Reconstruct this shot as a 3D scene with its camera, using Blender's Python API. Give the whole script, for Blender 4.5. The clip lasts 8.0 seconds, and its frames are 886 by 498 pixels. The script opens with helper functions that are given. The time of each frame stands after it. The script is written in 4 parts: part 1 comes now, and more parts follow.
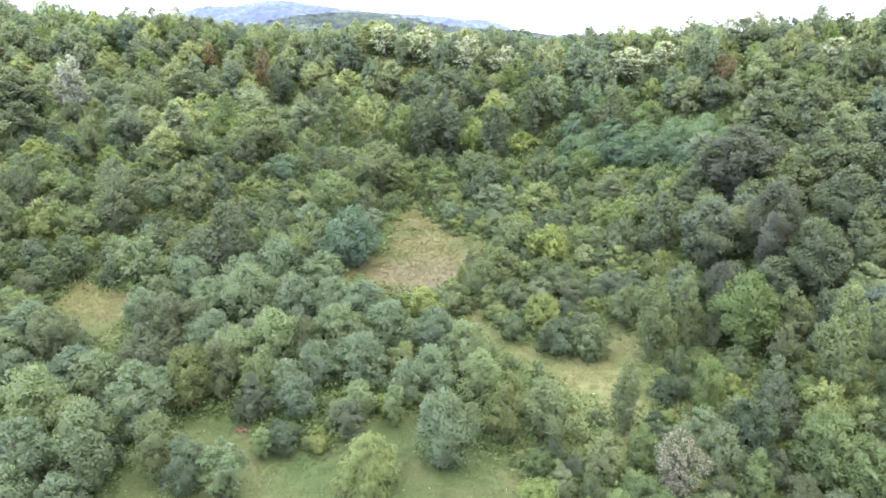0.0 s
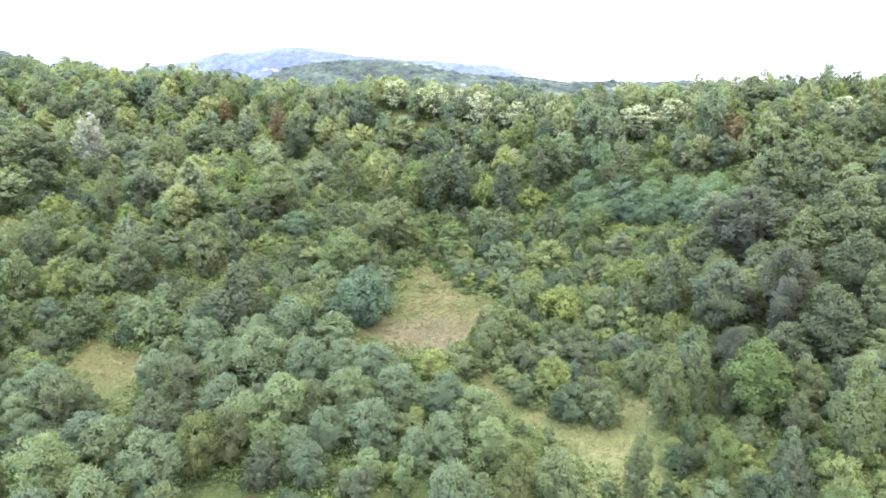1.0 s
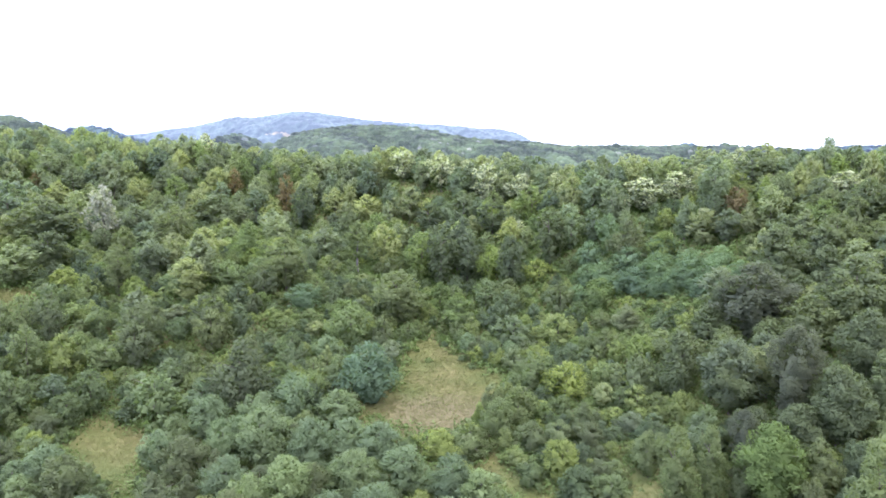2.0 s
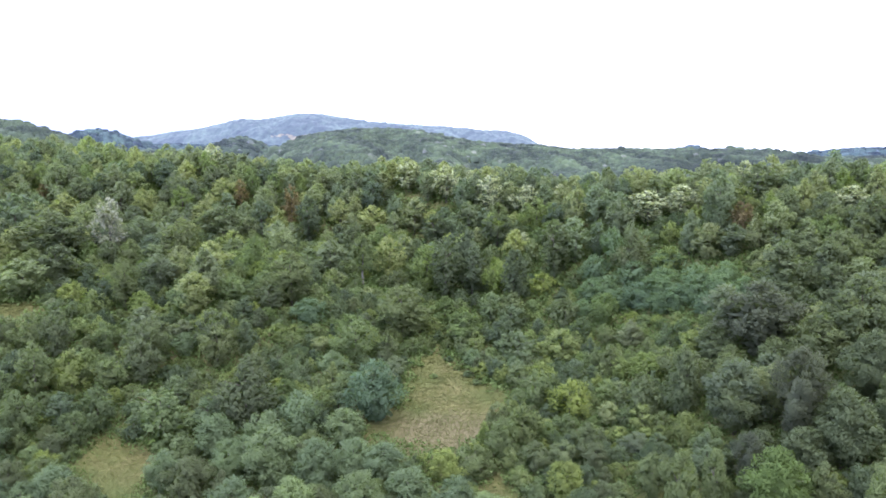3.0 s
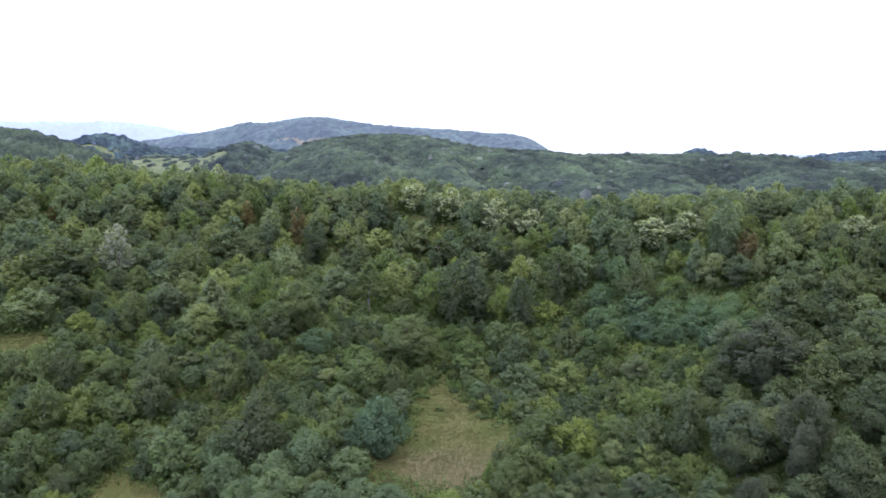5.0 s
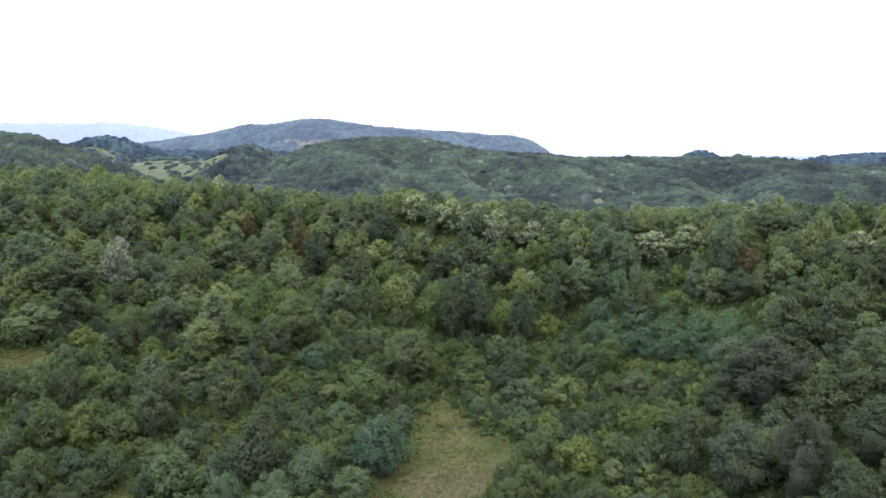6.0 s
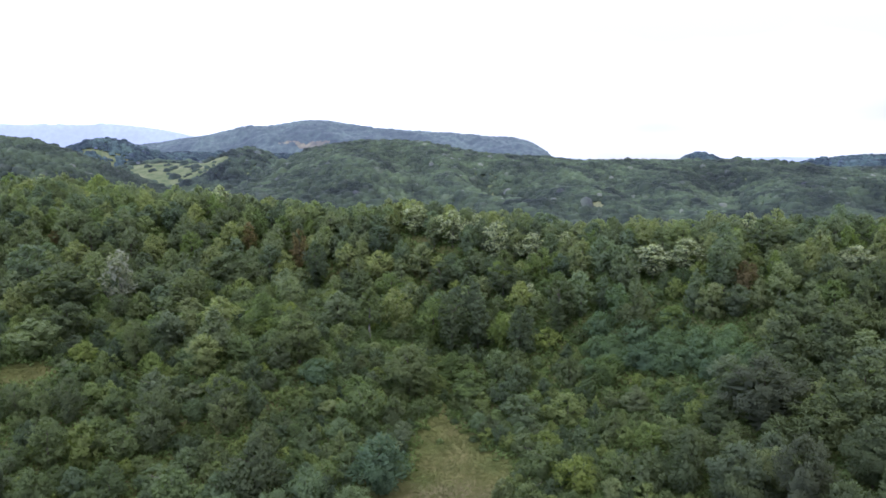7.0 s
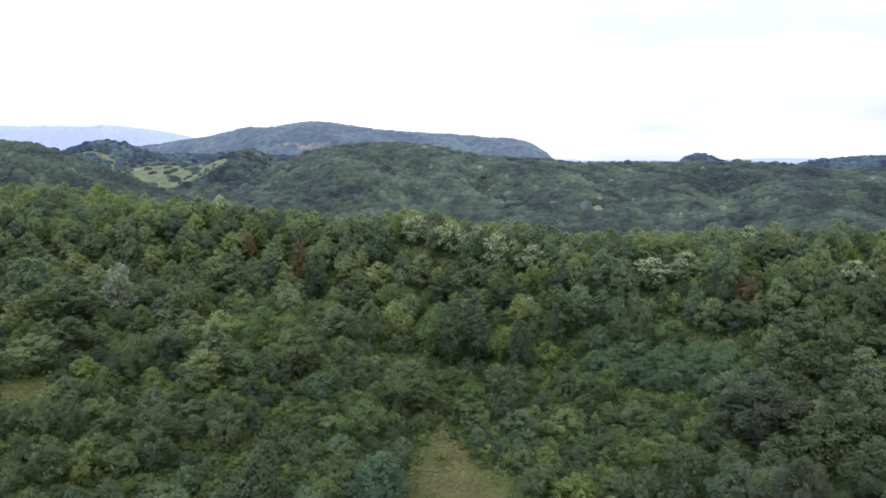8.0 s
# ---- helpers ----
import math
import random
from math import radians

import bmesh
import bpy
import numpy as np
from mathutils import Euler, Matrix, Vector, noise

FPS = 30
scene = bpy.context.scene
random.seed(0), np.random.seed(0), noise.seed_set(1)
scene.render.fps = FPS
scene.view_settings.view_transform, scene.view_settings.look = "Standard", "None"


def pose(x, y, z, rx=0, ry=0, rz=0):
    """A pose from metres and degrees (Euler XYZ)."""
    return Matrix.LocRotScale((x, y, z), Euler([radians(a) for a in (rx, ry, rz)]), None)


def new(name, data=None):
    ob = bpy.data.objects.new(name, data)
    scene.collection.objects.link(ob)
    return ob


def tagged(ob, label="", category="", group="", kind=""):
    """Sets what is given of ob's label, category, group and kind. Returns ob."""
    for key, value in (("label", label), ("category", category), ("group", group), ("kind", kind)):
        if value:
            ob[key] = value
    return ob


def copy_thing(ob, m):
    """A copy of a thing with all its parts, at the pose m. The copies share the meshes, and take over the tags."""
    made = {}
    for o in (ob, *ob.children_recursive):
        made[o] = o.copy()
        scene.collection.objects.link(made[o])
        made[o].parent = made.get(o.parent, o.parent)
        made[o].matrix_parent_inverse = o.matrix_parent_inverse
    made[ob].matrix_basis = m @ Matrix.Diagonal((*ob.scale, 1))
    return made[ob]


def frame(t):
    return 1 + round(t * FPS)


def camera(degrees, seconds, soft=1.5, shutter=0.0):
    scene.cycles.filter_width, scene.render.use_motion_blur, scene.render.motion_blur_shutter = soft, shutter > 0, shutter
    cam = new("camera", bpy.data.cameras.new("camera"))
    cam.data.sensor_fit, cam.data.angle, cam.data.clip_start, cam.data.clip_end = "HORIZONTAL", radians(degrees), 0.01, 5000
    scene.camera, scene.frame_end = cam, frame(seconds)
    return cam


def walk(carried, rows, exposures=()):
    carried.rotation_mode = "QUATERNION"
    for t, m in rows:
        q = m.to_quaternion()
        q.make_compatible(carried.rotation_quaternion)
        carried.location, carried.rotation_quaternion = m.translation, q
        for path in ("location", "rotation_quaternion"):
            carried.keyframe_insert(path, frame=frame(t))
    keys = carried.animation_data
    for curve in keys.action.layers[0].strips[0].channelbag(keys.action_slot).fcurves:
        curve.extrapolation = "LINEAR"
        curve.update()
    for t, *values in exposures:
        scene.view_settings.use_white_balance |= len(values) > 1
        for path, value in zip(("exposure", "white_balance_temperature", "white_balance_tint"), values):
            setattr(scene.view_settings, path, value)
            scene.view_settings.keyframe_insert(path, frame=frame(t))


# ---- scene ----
# Camera: a drone that rises straight up and tilts its view up once on the way.
cam = camera(64.3, 8.0, soft=1.7)
METRES, EYE, TILT, LEAN, TURN = 24.5, 40.0, -15.5, 0.0, 0.0
ROWS = [
    (0.0, 0.0, 0.0, 0.0, 0.0, 0.0, -0.0),
    (0.5, -0.0005, -0.0153, 0.0552, 0.51, 0.06, -0.12),
    (0.6, -0.0002, -0.0175, 0.0699, 0.59, 0.10, -0.13),
    (0.7, 0.0001, -0.0198, 0.0847, 0.67, 0.27, -0.14),
    (0.8, 0.0005, -0.0220, 0.0994, 0.74, 1.05, -0.16),
    (0.9, 0.0008, -0.0243, 0.1142, 0.82, 2.20, -0.17),
    (1.0, 0.0011, -0.0265, 0.1289, 0.90, 3.37, -0.18),
    (1.1, 0.0011, -0.0291, 0.1383, 0.95, 4.56, -0.19),
    (1.2, 0.0012, -0.0318, 0.1477, 1.00, 5.72, -0.20),
    (1.3, 0.0012, -0.0344, 0.1571, 1.06, 6.90, -0.22),
    (1.4, 0.0013, -0.0371, 0.1665, 1.11, 8.04, -0.23),
    (1.5, 0.0013, -0.0397, 0.1759, 1.16, 8.16, -0.24),
    (1.7, 0.0013, -0.0461, 0.1991, 1.25, 8.20, -0.26),
    (3.0, 0.0016, -0.0874, 0.35, 1.77, 8.36, -0.38),
    (3.5, 0.0016, -0.1053, 0.411, 1.92, 8.4, -0.41),
    (4.0, 0.0014, -0.1232, 0.4716, 2.04, 8.44, -0.45),
    (4.5, 0.0027, -0.1398, 0.5336, 2.15, 8.47, -0.46),
    (6.0, 0.0046, -0.1896, 0.7167, 2.32, 8.59, -0.48),
    (6.5, 0.0064, -0.2068, 0.778, 2.32, 8.62, -0.47),
    (7.0, 0.0072, -0.224, 0.8393, 2.31, 8.66, -0.45),
    (7.5, 0.0092, -0.242, 0.9015, 2.31, 8.69, -0.44),
    (8.0, 0.0093, -0.2597, 0.964, 2.31, 8.71, -0.42),
]
# The picture darkens as the bright sky comes into view.
STOPS = [(0.0, 3.07, 5740, 23), (0.7, 3.11, 5740, 23), (1.0, 3.14, 5740, 23), (1.5, 3.01, 5800, 20), (3.0, 2.43, 5740, 17), (4.0, 2.05, 5740, 15), (4.5, 1.87, 5740, 15), (6.0, 1.65, 5740, 13), (8.0, 1.44, 5740, 13)]
walk(cam, [(t, pose(0, 0, EYE, TILT, LEAN, TURN) @ pose(METRES * x, METRES * y, METRES * z, 90 + pitch, roll, yaw)) for t, x, y, z, yaw, pitch, roll in ROWS], STOPS)

# Light: a bright overcast sky with thin cloud, and a weak wide sun behind it.
SUN_UP, SUN_TURN = radians(66), radians(200)
world = bpy.data.worlds.new("sky")
scene.world = world
world.use_nodes = True
wt = world.node_tree
wt.nodes.clear()
sky = wt.nodes.new("ShaderNodeTexSky")
sky.sky_type, sky.sun_disc = "NISHITA", False
sky.sun_elevation, sky.sun_rotation = SUN_UP, SUN_TURN
sky.air_density, sky.dust_density = 1.0, 2.0
place = wt.nodes.new("ShaderNodeTexCoord")
stretch = wt.nodes.new("ShaderNodeMapping")
stretch.inputs["Scale"].default_value = (1.6, 1.6, 7.0)
cloud = wt.nodes.new("ShaderNodeTexNoise")
cloud.inputs["Scale"].default_value, cloud.inputs["Detail"].default_value = 2.3, 2.5
cloud.inputs["Roughness"].default_value = 0.5
shade = wt.nodes.new("ShaderNodeValToRGB")
shade.color_ramp.elements[0].position, shade.color_ramp.elements[0].color = 0.30, (0.520, 0.500, 0.545, 1)
shade.color_ramp.elements[1].position, shade.color_ramp.elements[1].color = 0.72, (0.91, 0.96, 1.14, 1)
dim = wt.nodes.new("ShaderNodeVectorMath")
dim.operation = "SCALE"
dim.inputs["Scale"].default_value = 0.1
blend = wt.nodes.new("ShaderNodeMix")
blend.data_type = "RGBA"
blend.inputs["Factor"].default_value = 0.9
back = wt.nodes.new("ShaderNodeBackground")
back.inputs["Strength"].default_value = 1.0
sky_out = wt.nodes.new("ShaderNodeOutputWorld")
wt.links.new(place.outputs["Generated"], stretch.inputs["Vector"])
wt.links.new(stretch.outputs["Vector"], cloud.inputs["Vector"])
# thicker cloud in the east
east = wt.nodes.new("ShaderNodeMath")
east.operation = "MULTIPLY_ADD"
east.inputs[1].default_value = -0.30
lift = wt.nodes.new("ShaderNodeSeparateXYZ")
wt.links.new(place.outputs["Generated"], lift.inputs["Vector"])
wt.links.new(lift.outputs["X"], east.inputs[0])
wt.links.new(cloud.outputs["Fac"], east.inputs[2])
wt.links.new(east.outputs[0], shade.inputs["Fac"])
zenith = wt.nodes.new("ShaderNodeMapRange")
zenith.inputs["From Min"].default_value, zenith.inputs["From Max"].default_value = 0.0, 1.0
zenith.inputs["To Min"].default_value, zenith.inputs["To Max"].default_value = 0.62, 1.30
wt.links.new(lift.outputs["Z"], zenith.inputs["Value"])
overcast = wt.nodes.new("ShaderNodeVectorMath")
overcast.operation = "SCALE"
wt.links.new(shade.outputs["Color"], overcast.inputs[0])
wt.links.new(zenith.outputs["Result"], overcast.inputs["Scale"])
wt.links.new(sky.outputs["Color"], dim.inputs[0])
wt.links.new(dim.outputs["Vector"], blend.inputs["A"])
wt.links.new(overcast.outputs["Vector"], blend.inputs["B"])
wt.links.new(blend.outputs["Result"], back.inputs["Color"])
wt.links.new(back.outputs["Background"], sky_out.inputs["Surface"])

lamp = bpy.data.lights.new("sun", "SUN")
lamp.energy, lamp.angle, lamp.color = 0.95, radians(60), (1.0, 0.91, 0.64)
sun = new("sun", lamp)
sun.matrix_world = pose(0, 0, 300, 24, 0, 20)

# Materials.
def material(name):
    m = bpy.data.materials.new(name)
    m.use_nodes = True
    t = m.node_tree
    return m, t, t.nodes["Principled BSDF"], t.nodes["Material Output"]


def ramp(t, source, stops):
    r = t.nodes.new("ShaderNodeValToRGB")
    e = r.color_ramp.elements
    while len(e) < len(stops):
        e.new(0.5)
    for el, (at, colour) in zip(e, stops):
        el.position, el.color = at, (*colour, 1)
    t.links.new(source, r.inputs["Fac"])
    return r.outputs["Color"]


def noise_tex(t, vector, scale, detail=4.0, rough=0.6):
    n = t.nodes.new("ShaderNodeTexNoise")
    n.inputs["Scale"].default_value, n.inputs["Detail"].default_value = scale, detail
    n.inputs["Roughness"].default_value = rough
    t.links.new(vector, n.inputs["Vector"])
    return n.outputs["Fac"]


def mixed(t, fac, a, b, mode="MIX"):
    n = t.nodes.new("ShaderNodeMix")
    n.data_type, n.blend_type = "RGBA", mode
    for key, v in (("Factor", fac), ("A", a), ("B", b)):
        if isinstance(v, (int, float)):
            n.inputs[key].default_value = v
        elif isinstance(v, tuple):
            n.inputs[key].default_value = (*v, 1)
        else:
            t.links.new(v, n.inputs[key])
    return n.outputs["Result"]


def foliage(name, dark, mid, light, tip=None, tips=0.0, vary=0.35, glow=0.52, rough=0.7, patches=(0.55, 0.84, 1.15)):
    """Leaves: leaf-to-leaf and tree-to-tree variation, some light through the leaf."""
    m, t, b, out = material(name)
    geo, info = t.nodes.new("ShaderNodeNewGeometry"), t.nodes.new("ShaderNodeObjectInfo")
    dark, light = (tuple(0.65 * m0 + 0.35 * c0 for m0, c0 in zip(mid, c)) for c in (dark, light))
    col = ramp(t, geo.outputs["Random Per Island"], ((0.0, dark), (0.55, mid), (1.0, light)))
    size, low, high = patches
    patch = noise_tex(t, geo.outputs["Position"], size, 3.0)
    col = mixed(t, 1.0, col, ramp(t, patch, ((0.34, (low, low, low)), (0.66, (high, high, high * 0.95)))), "MULTIPLY")
    # single leaves within a clump
    fine = noise_tex(t, geo.outputs["Position"], 13.0, 2.0)
    col = mixed(t, 1.0, col, ramp(t, fine, ((0.40, (0.84, 0.85, 0.84)), (0.58, (1.12, 1.12, 1.10)))), "MULTIPLY")
    v = 1.25 * vary
    tone = ramp(t, info.outputs["Random"], ((0.0, (1 - v, 1 - v * 0.85, 1 - v * 0.6)), (0.35, (1 - 0.2 * v, 1 - 0.1 * v, 1)), (0.55, (1, 1, 0.95)), (0.8, (1 + 0.75 * v, 1 + v * 0.72, 1 - v * 0.2)), (0.9, (1 + 0.25 * v, 1 + v * 0.35, 1 + 0.1 * v)), (1.0, (1 - 0.3 * v, 1 - 0.15 * v, 1 + v * 0.05))))
    col = mixed(t, 1.0, col, tone, "MULTIPLY")
    if tip:
        pick = noise_tex(t, geo.outputs["Position"], 3.0, 2.0)
        sel = t.nodes.new("ShaderNodeMath")
        sel.operation = "ADD"
        t.links.new(pick, sel.inputs[0])
        t.links.new(geo.outputs["Random Per Island"], sel.inputs[1])
        gate = ramp(t, sel.outputs[0], ((0.98 - tips, (0, 0, 0)), (1.12 - tips, (1, 1, 1))))
        col = mixed(t, gate, col, tip)
    t.links.new(col, b.inputs["Base Color"])
    b.inputs["Roughness"].default_value = rough
    b.inputs["Specular IOR Level"].default_value = 0.12
    thin = t.nodes.new("ShaderNodeBsdfTranslucent")
    t.links.new(mixed(t, 1.0, col, (1.14, 1.24, 0.62), "MULTIPLY"), thin.inputs["Color"])
    mix = t.nodes.new("ShaderNodeMixShader")
    mix.inputs["Fac"].default_value = glow
    t.links.new(b.outputs["BSDF"], mix.inputs[1])
    t.links.new(thin.outputs["BSDF"], mix.inputs[2])
    t.links.new(mix.outputs["Shader"], out.inputs["Surface"])
    return m


def hazed_leaves(name, haze_tint):
    """Woods a kilometre off, one tone a crown, a few pale ones among them, bluish haze painted into the colour."""
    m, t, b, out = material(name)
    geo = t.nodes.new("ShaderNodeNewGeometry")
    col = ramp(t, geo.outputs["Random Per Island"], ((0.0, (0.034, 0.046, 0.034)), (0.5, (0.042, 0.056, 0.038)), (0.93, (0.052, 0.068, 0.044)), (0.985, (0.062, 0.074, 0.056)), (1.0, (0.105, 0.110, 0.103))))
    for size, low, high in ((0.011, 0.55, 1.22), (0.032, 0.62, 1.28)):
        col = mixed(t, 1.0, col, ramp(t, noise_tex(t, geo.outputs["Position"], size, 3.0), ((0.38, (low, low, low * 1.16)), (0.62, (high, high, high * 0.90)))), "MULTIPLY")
    t.links.new(mixed(t, 1.0, col, haze_tint, "MULTIPLY"), b.inputs["Base Color"])
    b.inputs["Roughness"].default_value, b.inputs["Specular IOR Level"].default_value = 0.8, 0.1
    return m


LEAF = {}
LEAF["locust"] = foliage("locust_leaves", (0.100, 0.132, 0.074), (0.128, 0.166, 0.095), (0.158, 0.204, 0.116), vary=0.2, glow=0.52)
LEAF["teal"] = foliage("sumac_leaves", (0.080, 0.117, 0.073), (0.102, 0.147, 0.095), (0.126, 0.180, 0.111), vary=0.12, glow=0.52)
LEAF["shrub"] = foliage("shrub_leaves", (0.095, 0.116, 0.054), (0.118, 0.145, 0.069), (0.149, 0.175, 0.082), vary=0.42, glow=0.52)
LEAF["dogwood"] = foliage("dogwood_leaves", (0.098, 0.122, 0.068), (0.126, 0.154, 0.086), (0.156, 0.189, 0.102), vary=0.36, glow=0.52)
LEAF["thorn"] = foliage("blackthorn_leaves", (0.079, 0.098, 0.056), (0.098, 0.121, 0.068), (0.124, 0.148, 0.086), vary=0.36, glow=0.52)
LEAF["oak"] = foliage("oak_leaves", (0.120, 0.140, 0.082), (0.144, 0.167, 0.102), (0.180, 0.202, 0.119), vary=0.3, glow=0.52)
LEAF["ash"] = foliage("ash_leaves", (0.138, 0.157, 0.089), (0.167, 0.192, 0.108), (0.205, 0.232, 0.129), vary=0.3, glow=0.52)
LEAF["beech"] = foliage("beech_leaves", (0.106, 0.135, 0.086), (0.132, 0.163, 0.107), (0.162, 0.196, 0.127), vary=0.3, glow=0.52)
LEAF["hornbeam"] = foliage("hornbeam_leaves", (0.081, 0.099, 0.053), (0.098, 0.120, 0.067), (0.121, 0.144, 0.079), vary=0.14, glow=0.52)
LEAF["bright"] = foliage("walnut_leaves", (0.077, 0.111, 0.043), (0.095, 0.135, 0.051), (0.119, 0.160, 0.061), vary=0.12, glow=0.52)
LEAF["lime"] = foliage("field_maple_leaves", (0.093, 0.122, 0.048), (0.116, 0.152, 0.060), (0.144, 0.185, 0.071), vary=0.25, glow=0.52)
LEAF["linden"] = foliage("silver_linden_leaves", (0.090, 0.108, 0.074), (0.112, 0.134, 0.093), (0.142, 0.164, 0.112), (0.33, 0.36, 0.235), 0.10, vary=0.12, glow=0.52)
LEAF["blossom"] = foliage("elder_leaves", (0.087, 0.112, 0.060), (0.109, 0.139, 0.076), (0.136, 0.170, 0.090), (0.24, 0.225, 0.209), -0.16, vary=0.12, glow=0.52)
LEAF["cream"] = foliage("cream_blossom_leaves", (0.082, 0.098, 0.069), (0.102, 0.123, 0.085), (0.128, 0.150, 0.102), (0.245, 0.230, 0.165), -0.01, vary=0.1, glow=0.52)
LEAF["poplar"] = foliage("white_poplar_leaves", (0.096, 0.119, 0.057), (0.120, 0.148, 0.071), (0.151, 0.181, 0.085), vary=0.12, glow=0.52)
LEAF["silver"] = foliage("silver_leaves", (0.132, 0.146, 0.115), (0.167, 0.182, 0.145), (0.204, 0.220, 0.175), (0.25, 0.26, 0.225), 0.05, vary=0.05, glow=0.52)
LEAF["willow"] = foliage("willow_leaves", (0.140, 0.171, 0.066), (0.174, 0.213, 0.081), (0.220, 0.261, 0.098), vary=0.08, glow=0.52)
LEAF["dusk"] = foliage("plum_leaves", (0.081, 0.095, 0.057), (0.098, 0.118, 0.069), (0.119, 0.141, 0.082), vary=0.14, glow=0.52)
LEAF["smoke"] = foliage("smoke_leaves", (0.063, 0.073, 0.052), (0.079, 0.091, 0.067), (0.097, 0.110, 0.080), vary=0.08, glow=0.52)
LEAF["rust"] = foliage("withered_leaves", (0.107, 0.087, 0.049), (0.135, 0.109, 0.063), (0.169, 0.135, 0.075), vary=0.1, glow=0.52)
LEAF["ochre"] = foliage("yellowing_leaves", (0.086, 0.102, 0.043), (0.105, 0.125, 0.052), (0.131, 0.149, 0.062), vary=0.12, glow=0.52)
LEAF["young"] = foliage("young_leaves", (0.108, 0.146, 0.070), (0.134, 0.180, 0.088), (0.160, 0.214, 0.104), vary=0.1, glow=0.52)
LEAF["dark"] = foliage("dark_oak_leaves", (0.063, 0.081, 0.050), (0.078, 0.098, 0.061), (0.098, 0.121, 0.072), vary=0.14, glow=0.52)
# the blue grows with distance: haze painted into the leaf colour
LEAF["far"] = hazed_leaves("valley_leaves", (0.95, 0.98, 1.12))
LEAF["farther"] = hazed_leaves("hill_leaves", (0.90, 0.94, 1.27))
LEAF["farthest"] = hazed_leaves("far_ridge_leaves", (0.9, 1.03, 1.95))


BARK, _t, _b, _ = material("bark")
_g = _t.nodes.new("ShaderNodeNewGeometry")
_t.links.new(ramp(_t, noise_tex(_t, _g.outputs["Position"], 4.0), ((0.3, (0.045, 0.037, 0.030)), (0.7, (0.115, 0.10, 0.082)))), _b.inputs["Base Color"])
_b.inputs["Roughness"].default_value = 0.9

PALE_BARK, _t, _b, _ = material("birch_bark")
_g = _t.nodes.new("ShaderNodeNewGeometry")
_t.links.new(ramp(_t, noise_tex(_t, _g.outputs["Position"], 5.0), ((0.38, (0.08, 0.074, 0.066)), (0.5, (0.115, 0.11, 0.10)), (0.8, (0.16, 0.155, 0.14)))), _b.inputs["Base Color"])
_b.inputs["Roughness"].default_value = 0.7

GROUND, _t, _b, _ = material("meadow_soil")
_g = _t.nodes.new("ShaderNodeNewGeometry")
_p = _g.outputs["Position"]
_lush = ramp(_t, noise_tex(_t, _p, 0.16, 5.0), ((0.30, (0.036, 0.057, 0.020)), (0.50, (0.050, 0.069, 0.024)), (0.70, (0.072, 0.081, 0.033))))
_dry = ramp(_t, noise_tex(_t, _p, 0.14, 5.0), ((0.34, (0.062, 0.074, 0.025)), (0.50, (0.085, 0.087, 0.033)), (0.66, (0.106, 0.098, 0.043))))
_xyz = _t.nodes.new("ShaderNodeSeparateXYZ")
_t.links.new(_p, _xyz.inputs["Vector"])
_up = _t.nodes.new("ShaderNodeMapRange")
_up.inputs["From Min"].default_value, _up.inputs["From Max"].default_value = 84.0, 104.0
_t.links.new(_xyz.outputs["Y"], _up.inputs["Value"])
_east = _t.nodes.new("ShaderNodeMapRange")
_east.inputs["From Min"].default_value, _east.inputs["From Max"].default_value = 5.0, 12.0
_t.links.new(_xyz.outputs["X"], _east.inputs["Value"])
_most = _t.nodes.new("ShaderNodeMath")
_most.operation = "MAXIMUM"
_t.links.new(_up.outputs["Result"], _most.inputs[0])
_t.links.new(_east.outputs["Result"], _most.inputs[1])
_off = _t.nodes.new("ShaderNodeMapRange")
_off.inputs["From Min"].default_value, _off.inputs["From Max"].default_value = 400.0, 200.0
_t.links.new(_xyz.outputs["Y"], _off.inputs["Value"])
_both = _t.nodes.new("ShaderNodeMath")
_both.operation = "MULTIPLY"
_t.links.new(_most.outputs[0], _both.inputs[0])
_t.links.new(_off.outputs["Result"], _both.inputs[1])
_mid = _t.nodes.new("ShaderNodeVectorMath")
_mid.operation = "DISTANCE"
_flat = _t.nodes.new("ShaderNodeVectorMath")
_flat.operation = "MULTIPLY"
_flat.inputs[1].default_value = (0.8, 1.25, 0.0)
_t.links.new(_p, _flat.inputs[0])
_t.links.new(_flat.outputs["Vector"], _mid.inputs[0])
_mid.inputs[1].default_value = (-0.8 * 4.0, 1.25 * 112.5, 0.0)
_worn = _t.nodes.new("ShaderNodeMath")
_worn.operation = "MULTIPLY_ADD"
_t.links.new(noise_tex(_t, _p, 0.5, 4.0), _worn.inputs[0])
_worn.inputs[1].default_value = 9.0
_t.links.new(_mid.outputs["Value"], _worn.inputs[2])
_brown = _t.nodes.new("ShaderNodeMapRange")
_brown.inputs["From Min"].default_value, _brown.inputs["From Max"].default_value = 15.5, 9.5
_brown.inputs["To Max"].default_value = 0.8
_t.links.new(_worn.outputs[0], _brown.inputs["Value"])
_dry = mixed(_t, _brown.outputs["Result"], _dry, (0.104, 0.088, 0.053))
_strip = ramp(_t, noise_tex(_t, _p, 0.2, 5.0), ((0.34, (0.070, 0.088, 0.030)), (0.50, (0.096, 0.106, 0.040)), (0.66, (0.120, 0.120, 0.052))))
_dry = mixed(_t, _east.outputs["Result"], _dry, _strip)
_grass = mixed(_t, _both.outputs[0], _lush, _dry)
_past = _t.nodes.new("ShaderNodeMapRange")
_past.inputs["From Min"].default_value, _past.inputs["From Max"].default_value = 500.0, 700.0
_t.links.new(_xyz.outputs["Y"], _past.inputs["Value"])
